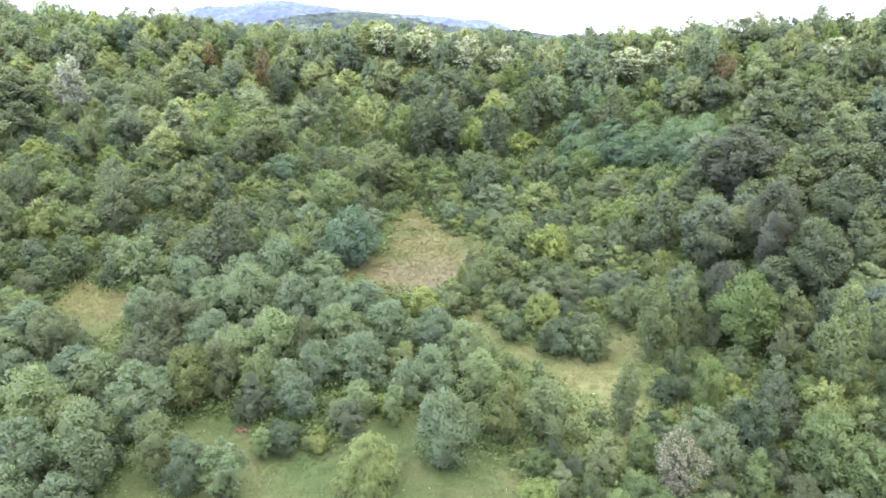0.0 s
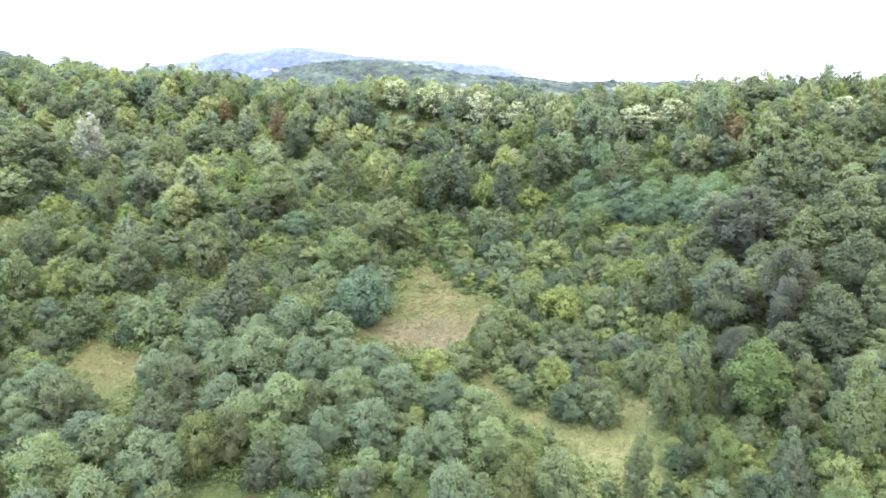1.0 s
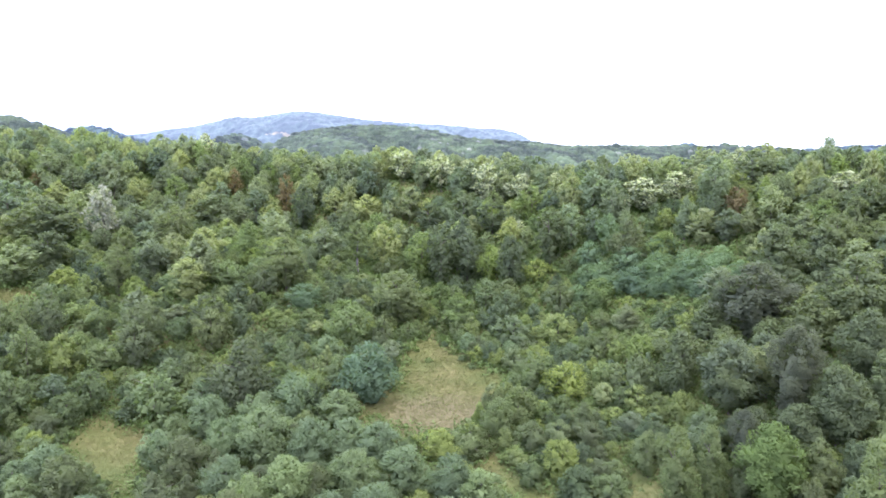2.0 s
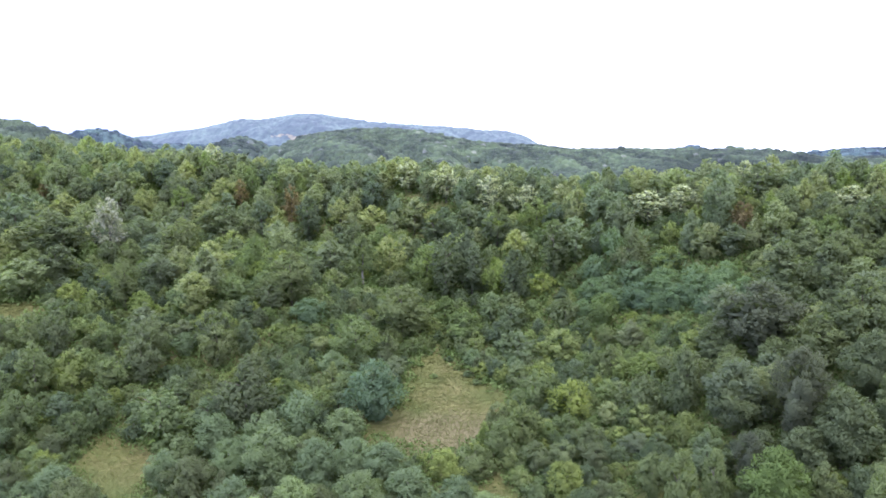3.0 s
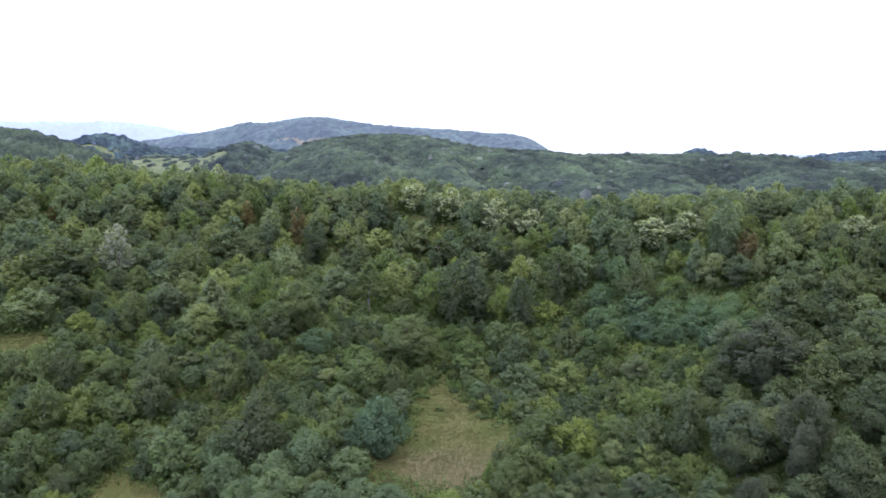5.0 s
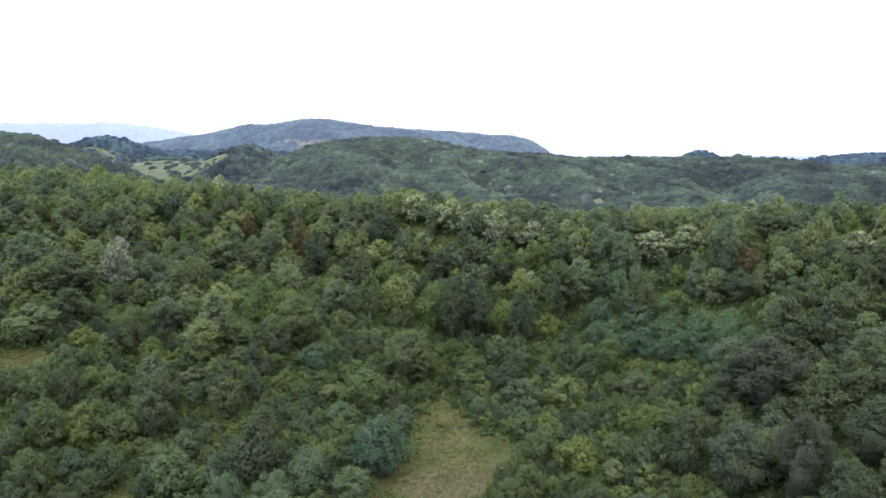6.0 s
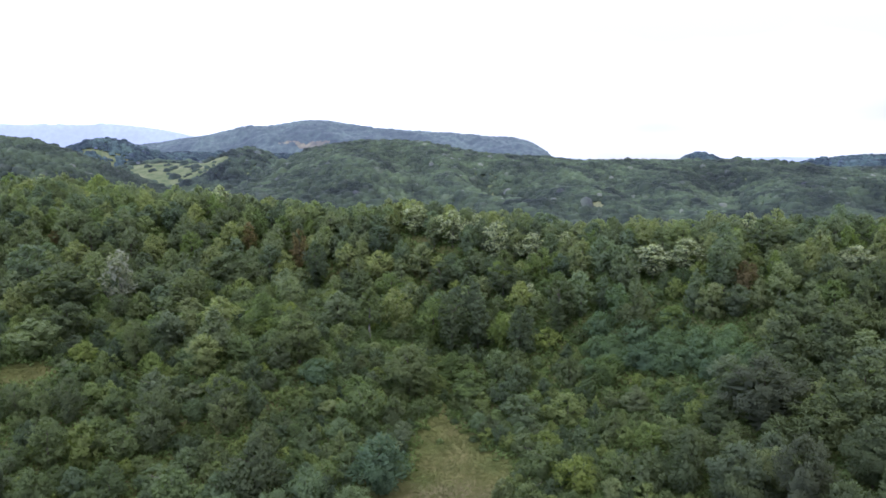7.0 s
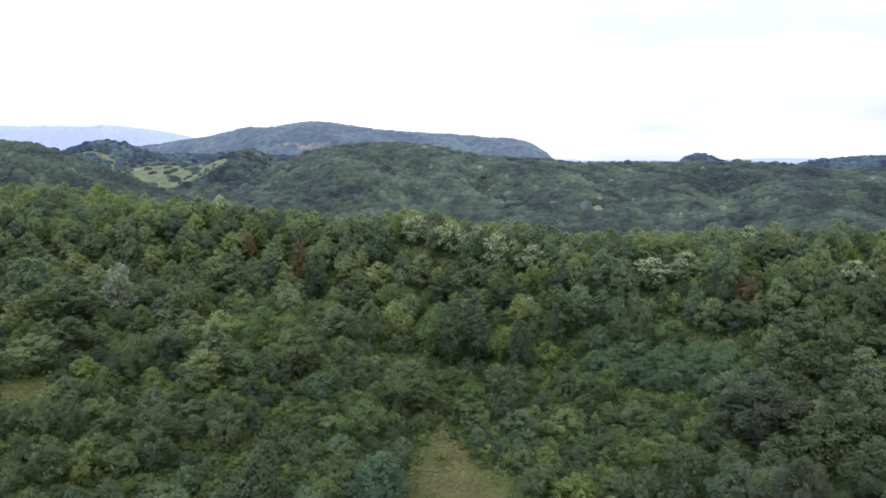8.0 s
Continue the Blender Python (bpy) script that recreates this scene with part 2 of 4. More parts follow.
_pasture = ramp(_t, noise_tex(_t, _p, 0.045, 5.0), ((0.36, (0.062, 0.082, 0.044)), (0.50, (0.092, 0.108, 0.061)), (0.64, (0.126, 0.130, 0.083))))
_grass = mixed(_t, _past.outputs["Result"], _grass, _pasture)
_fine = ramp(_t, noise_tex(_t, _p, 2.2, 6.0, 0.75), ((0.3, (0.78, 0.80, 0.77)), (0.7, (1.18, 1.16, 1.13))))
_t.links.new(mixed(_t, 1.0, _grass, _fine, "MULTIPLY"), _b.inputs["Base Color"])
_b.inputs["Roughness"].default_value = 0.95
_b.inputs["Specular IOR Level"].default_value = 0.1
_bump = _t.nodes.new("ShaderNodeBump")
_bump.inputs["Strength"].default_value, _bump.inputs["Distance"].default_value = 0.8, 0.4
_t.links.new(noise_tex(_t, _p, 1.6, 6.0, 0.72), _bump.inputs["Height"])
_t.links.new(_bump.outputs["Normal"], _b.inputs["Normal"])

GRASS = foliage("grass_blades", (0.062, 0.073, 0.024), (0.079, 0.085, 0.030), (0.096, 0.095, 0.039), vary=0.0, glow=0.3, rough=0.8, patches=(0.3, 0.86, 1.12))
LUSH_GRASS = foliage("lush_grass_blades", (0.048, 0.067, 0.022), (0.060, 0.079, 0.027), (0.078, 0.091, 0.034), vary=0.0, glow=0.3, rough=0.8, patches=(0.3, 0.82, 1.15))
WEED = foliage("weed_leaves", (0.060, 0.092, 0.032), (0.084, 0.120, 0.044), (0.120, 0.155, 0.062), vary=0.0, glow=0.3, rough=0.7)
PETAL, _t, _b, _ = material("white_petals")
_b.inputs["Base Color"].default_value = (0.55, 0.55, 0.48, 1)
_b.inputs["Roughness"].default_value = 0.8
RED, _t, _b, _ = material("red_leaf")
_b.inputs["Base Color"].default_value = (0.17, 0.065, 0.055, 1)
_b.inputs["Roughness"].default_value = 0.7


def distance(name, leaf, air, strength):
    """The mountains on the horizon: dark woods, with the bright air before them painted on as a glow."""
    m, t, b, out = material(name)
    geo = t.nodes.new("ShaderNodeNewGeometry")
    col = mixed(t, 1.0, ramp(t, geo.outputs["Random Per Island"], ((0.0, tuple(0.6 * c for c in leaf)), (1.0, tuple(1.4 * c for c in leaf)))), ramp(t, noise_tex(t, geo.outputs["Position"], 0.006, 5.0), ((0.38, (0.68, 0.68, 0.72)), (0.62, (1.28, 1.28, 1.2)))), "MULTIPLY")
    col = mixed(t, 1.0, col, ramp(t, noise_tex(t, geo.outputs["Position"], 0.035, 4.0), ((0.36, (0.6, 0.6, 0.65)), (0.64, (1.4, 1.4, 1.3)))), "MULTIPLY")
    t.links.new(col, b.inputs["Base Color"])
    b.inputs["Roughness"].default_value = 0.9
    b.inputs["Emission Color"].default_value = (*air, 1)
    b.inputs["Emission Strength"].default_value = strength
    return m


# blue emission stands for the lit air before mountains and field
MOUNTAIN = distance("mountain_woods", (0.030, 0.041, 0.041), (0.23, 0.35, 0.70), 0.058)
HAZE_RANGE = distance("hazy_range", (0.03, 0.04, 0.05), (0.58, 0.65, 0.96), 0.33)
HAZED_FIELD = distance("hay_field", (0.078, 0.066, 0.046), (0.22, 0.34, 0.62), 0.066)

# Terrain: a bowl closed by a wooded ridge, a valley behind it, hills and a mountain beyond.
def soft_step(v):
    v = np.clip(v, 0, 1)
    return v * v * (3 - 2 * v)


def hill(x, y, cx, cy, high, sx, sy):
    return high * np.exp(-0.5 * ((x - cx) / sx) ** 2 - 0.5 * ((y - cy) / sy) ** 2)


def logistic(v):
    return 1 / (1 + np.exp(-np.clip(v, -40, 40)))


def waves(x, y, size, seed):
    """Smooth rolling relief from a few crossed sines."""
    r = np.random.RandomState(seed)
    s = 0
    for k in range(7):
        a, f = r.uniform(0, math.pi), 2 * math.pi / (size * r.uniform(0.6, 1.7))
        s = s + np.sin((x * math.cos(a) + y * math.sin(a)) * f + r.uniform(0, 6.28))
    return s / 7


def gully(x, y, x0, y0, x1, y1, deep, wide):
    """A ravine from one point to another, deepest in the middle of its run."""
    dx, dy = x1 - x0, y1 - y0
    k = np.clip(((x - x0) * dx + (y - y0) * dy) / (dx * dx + dy * dy), 0, 1)
    off = np.hypot(x - x0 - k * dx, y - y0 - k * dy)
    return deep * (0.35 + 0.65 * np.sin(math.pi * k)) * np.exp(-0.5 * (off / wide) ** 2)


def crest_line(x):
    return 167 + 68 * logistic(-(x - 25) / 28) + 0.9 * np.clip(-x - 100, 0, 60)


def bowl(x, y):
    y = np.maximum(y, 0)
    x = np.clip(x, -175, 115)
    edge = 206.0 - 0.5298 * x - 0.003904 * x * x
    wide = np.clip(8.2 + 0.00271 * x * x + 0.3444 * x, 6, 60)
    top = 46.4 + 0.0195 * x + 0.00008325 * x * x
    low = 1.573 + 0.2076 * (y - 100) + 0.0007034 * np.minimum(x, 0) ** 2 + 0.0003348 * np.maximum(x, 0) ** 2
    s = logistic((y - edge) / wide)
    z = low * (1 - s) + top * s
    # knolls and hollows
    z = z + hill(x, y, -48, 155, 5.2, 16, 16) + hill(x, y, 72, 168, 2.7, 16, 16) + hill(x, y, -80, 226, 3.7, 16, 16)
    z = z + hill(x, y, 50, 103, 1.9, 16, 16) + hill(x, y, 0, 30, 2.6, 16, 16) + hill(x, y, -93, 138, 1.9, 16, 16)
    z = z - hill(x, y, 34, 151, 3.2, 16, 16) - hill(x, y, -7, 148, 2.6, 16, 16) - hill(x, y, -47, 238, 2.5, 16, 16)
    z = z - hill(x, y, -70, 220, 2.8, 16, 16) - hill(x, y, 110, 90, 2.3, 16, 16) - hill(x, y, -57, 106, 1.7, 16, 16)
    z = z - hill(x, y, 12, 218, 4.2, 36, 24) - hill(x, y, 96, 172, 2.0, 34, 20) - hill(x, y, -60, 238, 2.0, 30, 24) - hill(x, y, -110, 240, 1.8, 34, 26)
    return z


def beyond(x, y):
    z = -14 + 3 * waves(x, y, 300, 5)
    z = z + hill(x, y, -462, 680, 101, 112, 100)
    ridge = 78 * logistic((x + 325) / 38) + 40 * np.exp(-0.5 * ((x + 160) / 125) ** 2)
    ridge = ridge * (1 + 0.05 * waves(x, y, 260, 9)) - 15 * logistic((x - 545) / 35)
    z = z + ridge * np.exp(-0.5 * ((y - 1180 - 0.12 * (x + 138)) / np.where(y < 1180, 230, 300)) ** 2)
    rough = np.exp(-0.5 * ((y - 880) / 140) ** 2) * logistic((x + 230) / 40)
    z = z + 38 * rough * waves(x + 0.35 * y, y * 0.35, 150, 3)
    z = z - gully(x, y, -135, 1130, -50, 930, 30, 28) - gully(x, y, 10, 1060, 70, 850, 32, 26) - gully(x, y, 190, 1090, 235, 880, 32, 28) - gully(x, y, 360, 1080, 330, 860, 30, 30)
    z = z + hill(x, y, -462, 1500, 84, 62, 150) + hill(x, y, -665, 1480, 82, 125, 160)
    z = z + hill(x, y, -1030, 1930, 128, 120, 180)
    z = z + 112 * logistic((x + 1500) / 90) * logistic((-200 - x) / 120) * np.exp(-0.5 * ((y - 2450) / 260) ** 2)
    z = z + hill(x, y, 876, 2850, 34, 40, 160) + hill(x, y, 945, 2850, 72, 105, 160) + 22 * logistic((x - 500) / 60) * np.exp(-0.5 * ((y - 2850) / 200) ** 2)
    z = z + 92 * logistic((x - 1190) / 40) * np.exp(-0.5 * ((y - 2500) / 300) ** 2)
    return z


def H(x, y):
    x, y = np.asarray(x, float), np.asarray(y, float)
    past = 1 - (1 - np.clip((y - crest_line(x) - 2) / 240, 0, 1)) ** 2
    past = past * soft_step((y - crest_line(x)) / 40) + 0.0
    side = soft_step((np.abs(x + 20) - 190) / 500) * (y < 260) + 0.0
    near = bowl(x, y) + 0.35 * waves(x, y, 14, 2)
    return near * (1 - past) + beyond(x, y) * past - 6 * side


def height(x, y):
    return float(H(x, y))


def mesh_object(name, verts, faces, mat, parent=None):
    me = bpy.data.meshes.new(name)
    me.from_pydata(verts, [], faces)
    me.materials.append(mat)
    ob = new(name, me)
    ob.parent = parent
    return ob


def raw_mesh(name, verts, loops, sizes, mat):
    """A mesh from flat arrays: vertices, corner indices and corners per face."""
    me = bpy.data.meshes.new(name)
    me.vertices.add(len(verts))
    me.vertices.foreach_set("co", np.ascontiguousarray(verts, np.float32).ravel())
    me.loops.add(len(loops))
    me.loops.foreach_set("vertex_index", np.ascontiguousarray(loops, np.int32))
    starts = np.concatenate(([0], np.cumsum(sizes)[:-1])).astype(np.int32)
    me.polygons.add(len(sizes))
    me.polygons.foreach_set("loop_start", starts)
    me.materials.append(mat)
    me.update(calc_edges=True)
    me.validate()
    return me


def ground_sheet():
    rings = np.concatenate(([0.0], np.arange(6, 300, 3.0), 300 * (4900 / 300) ** np.linspace(0, 1, 90)))
    front = np.radians(np.arange(45, 135.01, 1.0))
    rest = np.radians(np.arange(141, 405, 6.0))
    turn = np.concatenate((front, rest))
    R, A = np.meshgrid(rings, turn, indexing="ij")
    x, y = R * np.cos(A), R * np.sin(A)
    z = H(x, y)
    v = np.stack((x, y, z), -1).reshape(-1, 3)
    n, k = len(rings), len(turn)
    i, j = np.meshgrid(np.arange(n - 1), np.arange(k), indexing="ij")
    a, b = i * k + j, i * k + (j + 1) % k
    q = np.stack((a, a + k, b + k, b), -1).reshape(-1, 4)
    me = raw_mesh("ground", v, q.ravel(), np.full(len(q), 4), GROUND)
    me.polygons.foreach_set("use_smooth", np.ones(len(q), bool))
    return tagged(new("ground", me), "green and straw-coloured meadow ground under the woods", "ground", kind="structure")


ground_sheet()

# Trees and shrubs.
def units(r, n):
    d = r.normal(size=(n, 3))
    return d / np.linalg.norm(d, axis=1)[:, None]


def profile(shape, u):
    """Half width of the crown, 0 to 1, at the share u of its height."""
    if shape == "column":
        return np.clip(np.sin(np.pi * np.clip(u, 0.03, 0.985)) ** 0.45, 0.1, 1)
    if shape == "spire":
        return np.clip(1.12 * (1 - u) ** 0.62, 0.07, 1) * np.clip(0.55 + 2.5 * u, 0, 1)
    if shape == "mound":
        return np.clip(np.sqrt(np.clip(1 - u ** 2.2, 0, 1)), 0.08, 1)
    return np.clip(np.sin(np.pi * np.clip(u, 0.02, 0.985) ** 0.85) ** 0.5, 0.1, 1)


def crown(name, mat, seed, w, h, clear, shape, lobes, leaves, leaf, flat=0.85, droop=0.0, lobe=0.36):
    """A leafy crown: sprays of leaves at the ends of many boughs, over one uneven envelope.
    w, h: width and height of the tree, clear: bare height below."""
    r = np.random.RandomState(seed)
    R, tall = w / 2, h - clear
    start = r.uniform(0, 6.28)
    big_turn = np.arange(9) * 2.39996 + r.normal(0, 0.3, 9)
    big_u = np.linspace(0.12, 0.92, 9) + r.normal(0, 0.06, 9)
    big = r.uniform(0.16, 0.62, 9)

    def reach(turn, u):
        """Half width of the envelope, which swells round nine main limbs."""
        off = (np.asarray(turn)[..., None] - big_turn + math.pi) % (2 * math.pi) - math.pi
        swell = (big * np.exp(-(off / 0.62) ** 2 - ((np.asarray(u)[..., None] - big_u) / 0.17) ** 2)).sum(axis=-1)
        return profile(shape, u) * R * (0.68 + np.minimum(swell, 0.52))

    # boughs, spread over the envelope, more of them towards the top
    n = int(lobes * 1.9)
    grid = np.linspace(0.02, 0.985, 240)
    width = profile(shape, grid) * R
    share = np.cumsum((width + 0.1 * R) * np.hypot(np.gradient(width), np.gradient(grid) * tall) * (0.75 + 0.4 * grid))
    u = np.interp((np.arange(n) + r.uniform(0.1, 0.9, n)) / n, share / share[-1], grid)
    turn = np.arange(n) * 2.39996 + start + r.normal(0, 0.4, n)
    half = reach(turn, u)
    rad = R * lobe * 0.78 * r.uniform(0.5, 1.5, n) * (0.5 + 0.5 * half / R)
    out = np.clip(half - 0.75 * rad, 0, None) * r.uniform(0.76, 1.2, n)
    c = np.stack((np.cos(turn) * out, np.sin(turn) * out, clear + 0.45 * rad + u * (tall - 1.25 * rad)), 1)
    axis = np.stack((np.cos(turn) * half / R, np.sin(turn) * half / R, 0.25 + 1.0 * u ** 1.5), 1)
    axis /= np.linalg.norm(axis, axis=1)[:, None]
    # leaves, outwards and upwards on every bough
    m = int(leaves * 1.5)
    who = r.choice(n, m, p=rad ** 2 * (0.55 + 0.7 * u) / (rad ** 2 * (0.55 + 0.7 * u)).sum())
    d = units(r, m)
    lift = 0.6 * axis[who] + np.array((0, 0, 0.45))
    back = (d * lift).sum(axis=1)
    d = np.where((back < -0.22)[:, None], -d, d)
    along = (d * axis[who]).sum(axis=1)[:, None]
    off = d + 0.45 * axis[who] * np.clip(along, 0, None)
    off[:, 2] *= flat
    at = c[who] + off * (rad[who] * (0.30 + 0.80 * r.random_sample(m) ** 0.7))[:, None]
    if droop:
        at[:, 2] -= droop * 0.9 * r.random_sample(m) * rad[who]
    lu = np.clip((at[:, 2] - clear) / tall, 0.02, 0.985)
    inner = np.hypot(at[:, 0], at[:, 1]) / (reach(np.arctan2(at[:, 1], at[:, 0]), lu) + 1e-6)
    keep = ((inner > 0.46) | (lu > 0.60)) & (at[:, 2] > 0.05)
    at, d, who = at[keep][:leaves], d[keep][:leaves], who[keep][:leaves]
    # broad leaf masses in the shaded inside
    fill = max(90, leaves // 9)
    fu, ft = 0.05 + 0.62 * r.random_sample(fill), r.uniform(0, 6.28, fill)
    fr = reach(ft, fu) * 0.56 * r.random_sample(fill) ** 0.5
    at = np.vstack((at, np.stack((np.cos(ft) * fr, np.sin(ft) * fr, clear + fu * tall), 1)))
    d = np.vstack((d, np.stack((np.cos(ft), np.sin(ft), 0.2 + 0 * ft), 1)))
    who = np.concatenate((who, r.choice(n, fill)))
    k = len(at)
    nor = d * 0.5 + units(r, k) * 0.7 + np.array((0, 0, 0.5))
    nor /= np.linalg.norm(nor, axis=1)[:, None]
    side = axis[who] * 0.7 + d * 0.5 + units(r, k) * 0.6
    if droop:
        side = side * (1 - droop) + np.array((0, 0, -1.6)) * droop
    side -= nor * (side * nor).sum(axis=1)[:, None]
    side /= np.linalg.norm(side, axis=1)[:, None] + 1e-6
    over = np.cross(nor, side)
    s = leaf * r.uniform(0.6, 1.4, k)[:, None]
    s[-fill:] = 0.10 * w * r.uniform(0.6, 1.2, (fill, 1))
    wide = (0.36 if droop else 0.5) * s
    # leaves face outwards from their bough and from the crown, so that light falls on it as on a rounded whole
    rise = (at - np.array((0, 0, clear + tall * 0.30))) / np.array((R, R, tall * 0.62))
    face = d * 0.42 + rise * 0.62 + units(r, k) * 0.20 + np.array((0, 0, 0.26))
    face /= np.linalg.norm(face, axis=1)[:, None]
    q = np.stack((at + side * s * (1.9 if droop else 1.0), at - side * s * 0.5 + over * wide, at - side * s * 0.6 - over * wide), 1)
    flip = (np.cross(q[:, 1] - q[:, 0], q[:, 2] - q[:, 0]) * face).sum(axis=1) < 0
    q[flip] = q[flip][:, ::-1]
    me = raw_mesh(name, q.reshape(-1, 3), np.arange(k * 3), np.full(k, 3), mat)
    if k * 3 == len(me.loops):
        me.normals_split_custom_set(np.repeat(face, 3, 0).tolist())
    return me


def tube(v, f, path, radii, sides=6):
    base = len(v)
    for p, q in zip(path, radii):
        for k in range(sides):
            a = 2 * math.pi * k / sides
            v.append((p[0] + q * math.cos(a), p[1] + q * math.sin(a), p[2]))
    for i in range(len(path) - 1):
        for k in range(sides):
            a, b = base + i * sides + k, base + i * sides + (k + 1) % sides
            f.append((a, b, b + sides, a + sides))
    f.append(tuple(base + (len(path) - 1) * sides + k for k in range(sides)))


def trunk(name, seed, h, w, stems, mat):
    """A tapered trunk, or several stems, with limbs that reach into the crown."""
    r = np.random.RandomState(seed)
    v, f = [], []
    for s in range(stems):
        a = r.uniform(0, 6.28)
        lean = (0.05 if stems == 1 else 0.30) * w
        foot = Vector((0.12 * math.cos(a) * (stems > 1), 0.12 * math.sin(a) * (stems > 1), -0.6))
        top = Vector((lean * math.cos(a), lean * math.sin(a), h * r.uniform(0.68, 0.8)))
        thick = h * (0.022 if stems == 1 else 0.013)
        path = [foot.lerp(top, t) + Vector((r.normal(0, 0.01 * h), r.normal(0, 0.01 * h), 0)) * (0 < t < 1) for t in (0, 0.12, 0.4, 0.7, 1)]
        tube(v, f, path, [thick * k for k in (1.35, 1, 0.8, 0.55, 0.2)])
        for k in range(4 if stems == 1 else 2):
            start = path[2].lerp(path[4], 0.15 + 0.2 * k)
            b = a + 1.8 * k + r.uniform(-0.5, 0.5)
            reach = w * r.uniform(0.26, 0.40)
            end = start + Vector((reach * math.cos(b), reach * math.sin(b), h * r.uniform(0.06, 0.16)))
            tube(v, f, [start, start.lerp(end, 0.5) + Vector((0, 0, 0.02 * h)), end], [thick * 0.5, thick * 0.33, thick * 0.1], 5)
    me = bpy.data.meshes.new(name)
    me.from_pydata(v, [], f)
    me.materials.append(mat)
    return me


# kind: leaves, shape, nominal width, height, bare height, boughs, stems, flatness, bough size, label, category
KINDS = {}
KINDS["black_locust"] = ("locust", "round", 6.5, 8.0, 0.2, 30, 1, 0.92, 0.36, "blue-green feathery black locust tree on the slope", "tree")
KINDS["sumac"] = ("teal", "mound", 6.0, 4.6, 0.1, 34, 1, 0.78, 0.27, "teal-green rounded sumac shrub beside dry grass", "shrub")
KINDS["hazel_shrub"] = ("shrub", "round", 4.6, 4.4, 0.0, 17, 1, 0.92, 0.34, "mid-green hazel shrub in the dense thicket", "shrub")
KINDS["dogwood_shrub"] = ("dogwood", "round", 4.2, 4.6, 0.0, 16, 1, 0.95, 0.34, "grey-green dogwood shrub in the dense thicket", "shrub")
KINDS["blackthorn_shrub"] = ("thorn", "mound", 4.4, 3.6, 0.0, 17, 1, 0.86, 0.33, "dull green blackthorn bush in the dense thicket", "shrub")
KINDS["oak_tree"] = ("oak", "round", 6.6, 9.5, 0.8, 24, 1, 0.86, 0.37, "dark green oak with a lumpy crown on the wooded slope", "tree")
KINDS["ash_tree"] = ("ash", "column", 6.0, 9.6, 0.8, 23, 1, 0.92, 0.38, "fresh green ash tree in the ridge woods", "tree")
KINDS["beech_tree"] = ("beech", "round", 6.6, 10.0, 0.7, 25, 1, 0.84, 0.36, "deep green beech tree in the ridge woods", "tree")
KINDS["hornbeam_tree"] = ("hornbeam", "round", 8.5, 11.0, 0.6, 30, 1, 0.72, 0.33, "dull dark green hornbeam with a broad layered crown", "tree")
KINDS["walnut_tree"] = ("bright", "round", 9.0, 11.0, 0.6, 26, 1, 0.85, 0.37, "bright fresh green walnut tree among darker trees", "tree")
KINDS["maple_tree"] = ("lime", "column", 5.0, 6.5, 0.3, 17, 1, 0.90, 0.38, "yellow-green field maple among darker trees", "tree")
KINDS["pale_maple_tree"] = ("willow", "round", 7.0, 9.0, 0.5, 24, 1, 0.88, 0.36, "pale yellow-green maple rising from the ridge woods", "tree")
KINDS["linden_tree"] = ("linden", "round", 7.0, 9.5, 0.8, 24, 1, 0.88, 0.36, "silver linden tree with whitish upper leaves", "tree")
KINDS["elder_shrub"] = ("blossom", "round", 5.5, 6.0, 0.1, 22, 1, 0.88, 0.34, "grey-green elder shrub with a few pale flower heads", "shrub")
KINDS["flowering_shrub"] = ("cream", "column", 4.5, 6.5, 0.1, 20, 1, 0.92, 0.36, "tall shrub covered in cream-white flower heads", "shrub")
KINDS["poplar_tree"] = ("poplar", "column", 4.5, 8.5, 0.3, 22, 1, 1.05, 0.40, "pale grey-green slender poplar tree", "tree")
KINDS["birch_tree"] = ("poplar", "round", 5.0, 10.0, 3.0, 18, 1, 0.95, 0.38, "light green birch tree with a visible pale trunk", "tree")
KINDS["silver_tree"] = ("silver", "round", 6.0, 9.5, 0.6, 24, 1, 1.05, 0.36, "silvery white-grey tree standing out of green woods", "tree")
KINDS["willow_shrub"] = ("willow", "mound", 7.0, 6.6, 0.0, 26, 1, 0.80, 0.34, "light yellow-green drooping willow bush on the meadow", "shrub")
KINDS["plum_tree"] = ("dusk", "round", 6.5, 6.8, 0.2, 24, 1, 0.82, 0.34, "dark grey-green wild plum tree with dull leaves", "tree")
KINDS["smoke_tree"] = ("smoke", "column", 8.0, 12.0, 0.3, 30, 1, 1.00, 0.34, "dark smoky grey-brown tree with fine hazy twigs", "tree")
KINDS["withered_tree"] = ("rust", "column", 5.0, 7.5, 0.6, 18, 1, 0.90, 0.38, "withered tree with rust-brown leaves in green woods", "tree")
KINDS["yellowing_tree"] = ("ochre", "round", 6.0, 7.0, 0.3, 20, 1, 0.82, 0.36, "yellowing olive-green tree at the meadow edge", "tree")
KINDS["sapling"] = ("young", "column", 2.6, 4.4, 0.1, 14, 1, 0.90, 0.40, "small light green sapling on open grass", "sapling")
KINDS["dark_oak_tree"] = ("dark", "column", 7.0, 12.5, 0.6, 26, 1, 0.88, 0.36, "tall dark green oak at the foot of the wooded ridge", "tree")
KINDS["sumac_tree"] = ("teal", "round", 10.4, 10.4, 0.0, 44, 1, 0.85, 0.30, "large rounded teal-green sumac tree beside the dry clearing", "tree")
KINDS["bramble_bush"] = ("shrub", "mound", 3.0, 2.4, 0.0, 12, 1, 0.9, 0.36, "low green bramble bush filling a gap in the thicket", "shrub")
LOD = {0: (5600, 0.160), 1: (2250, 0.228), 2: (1300, 0.285)}
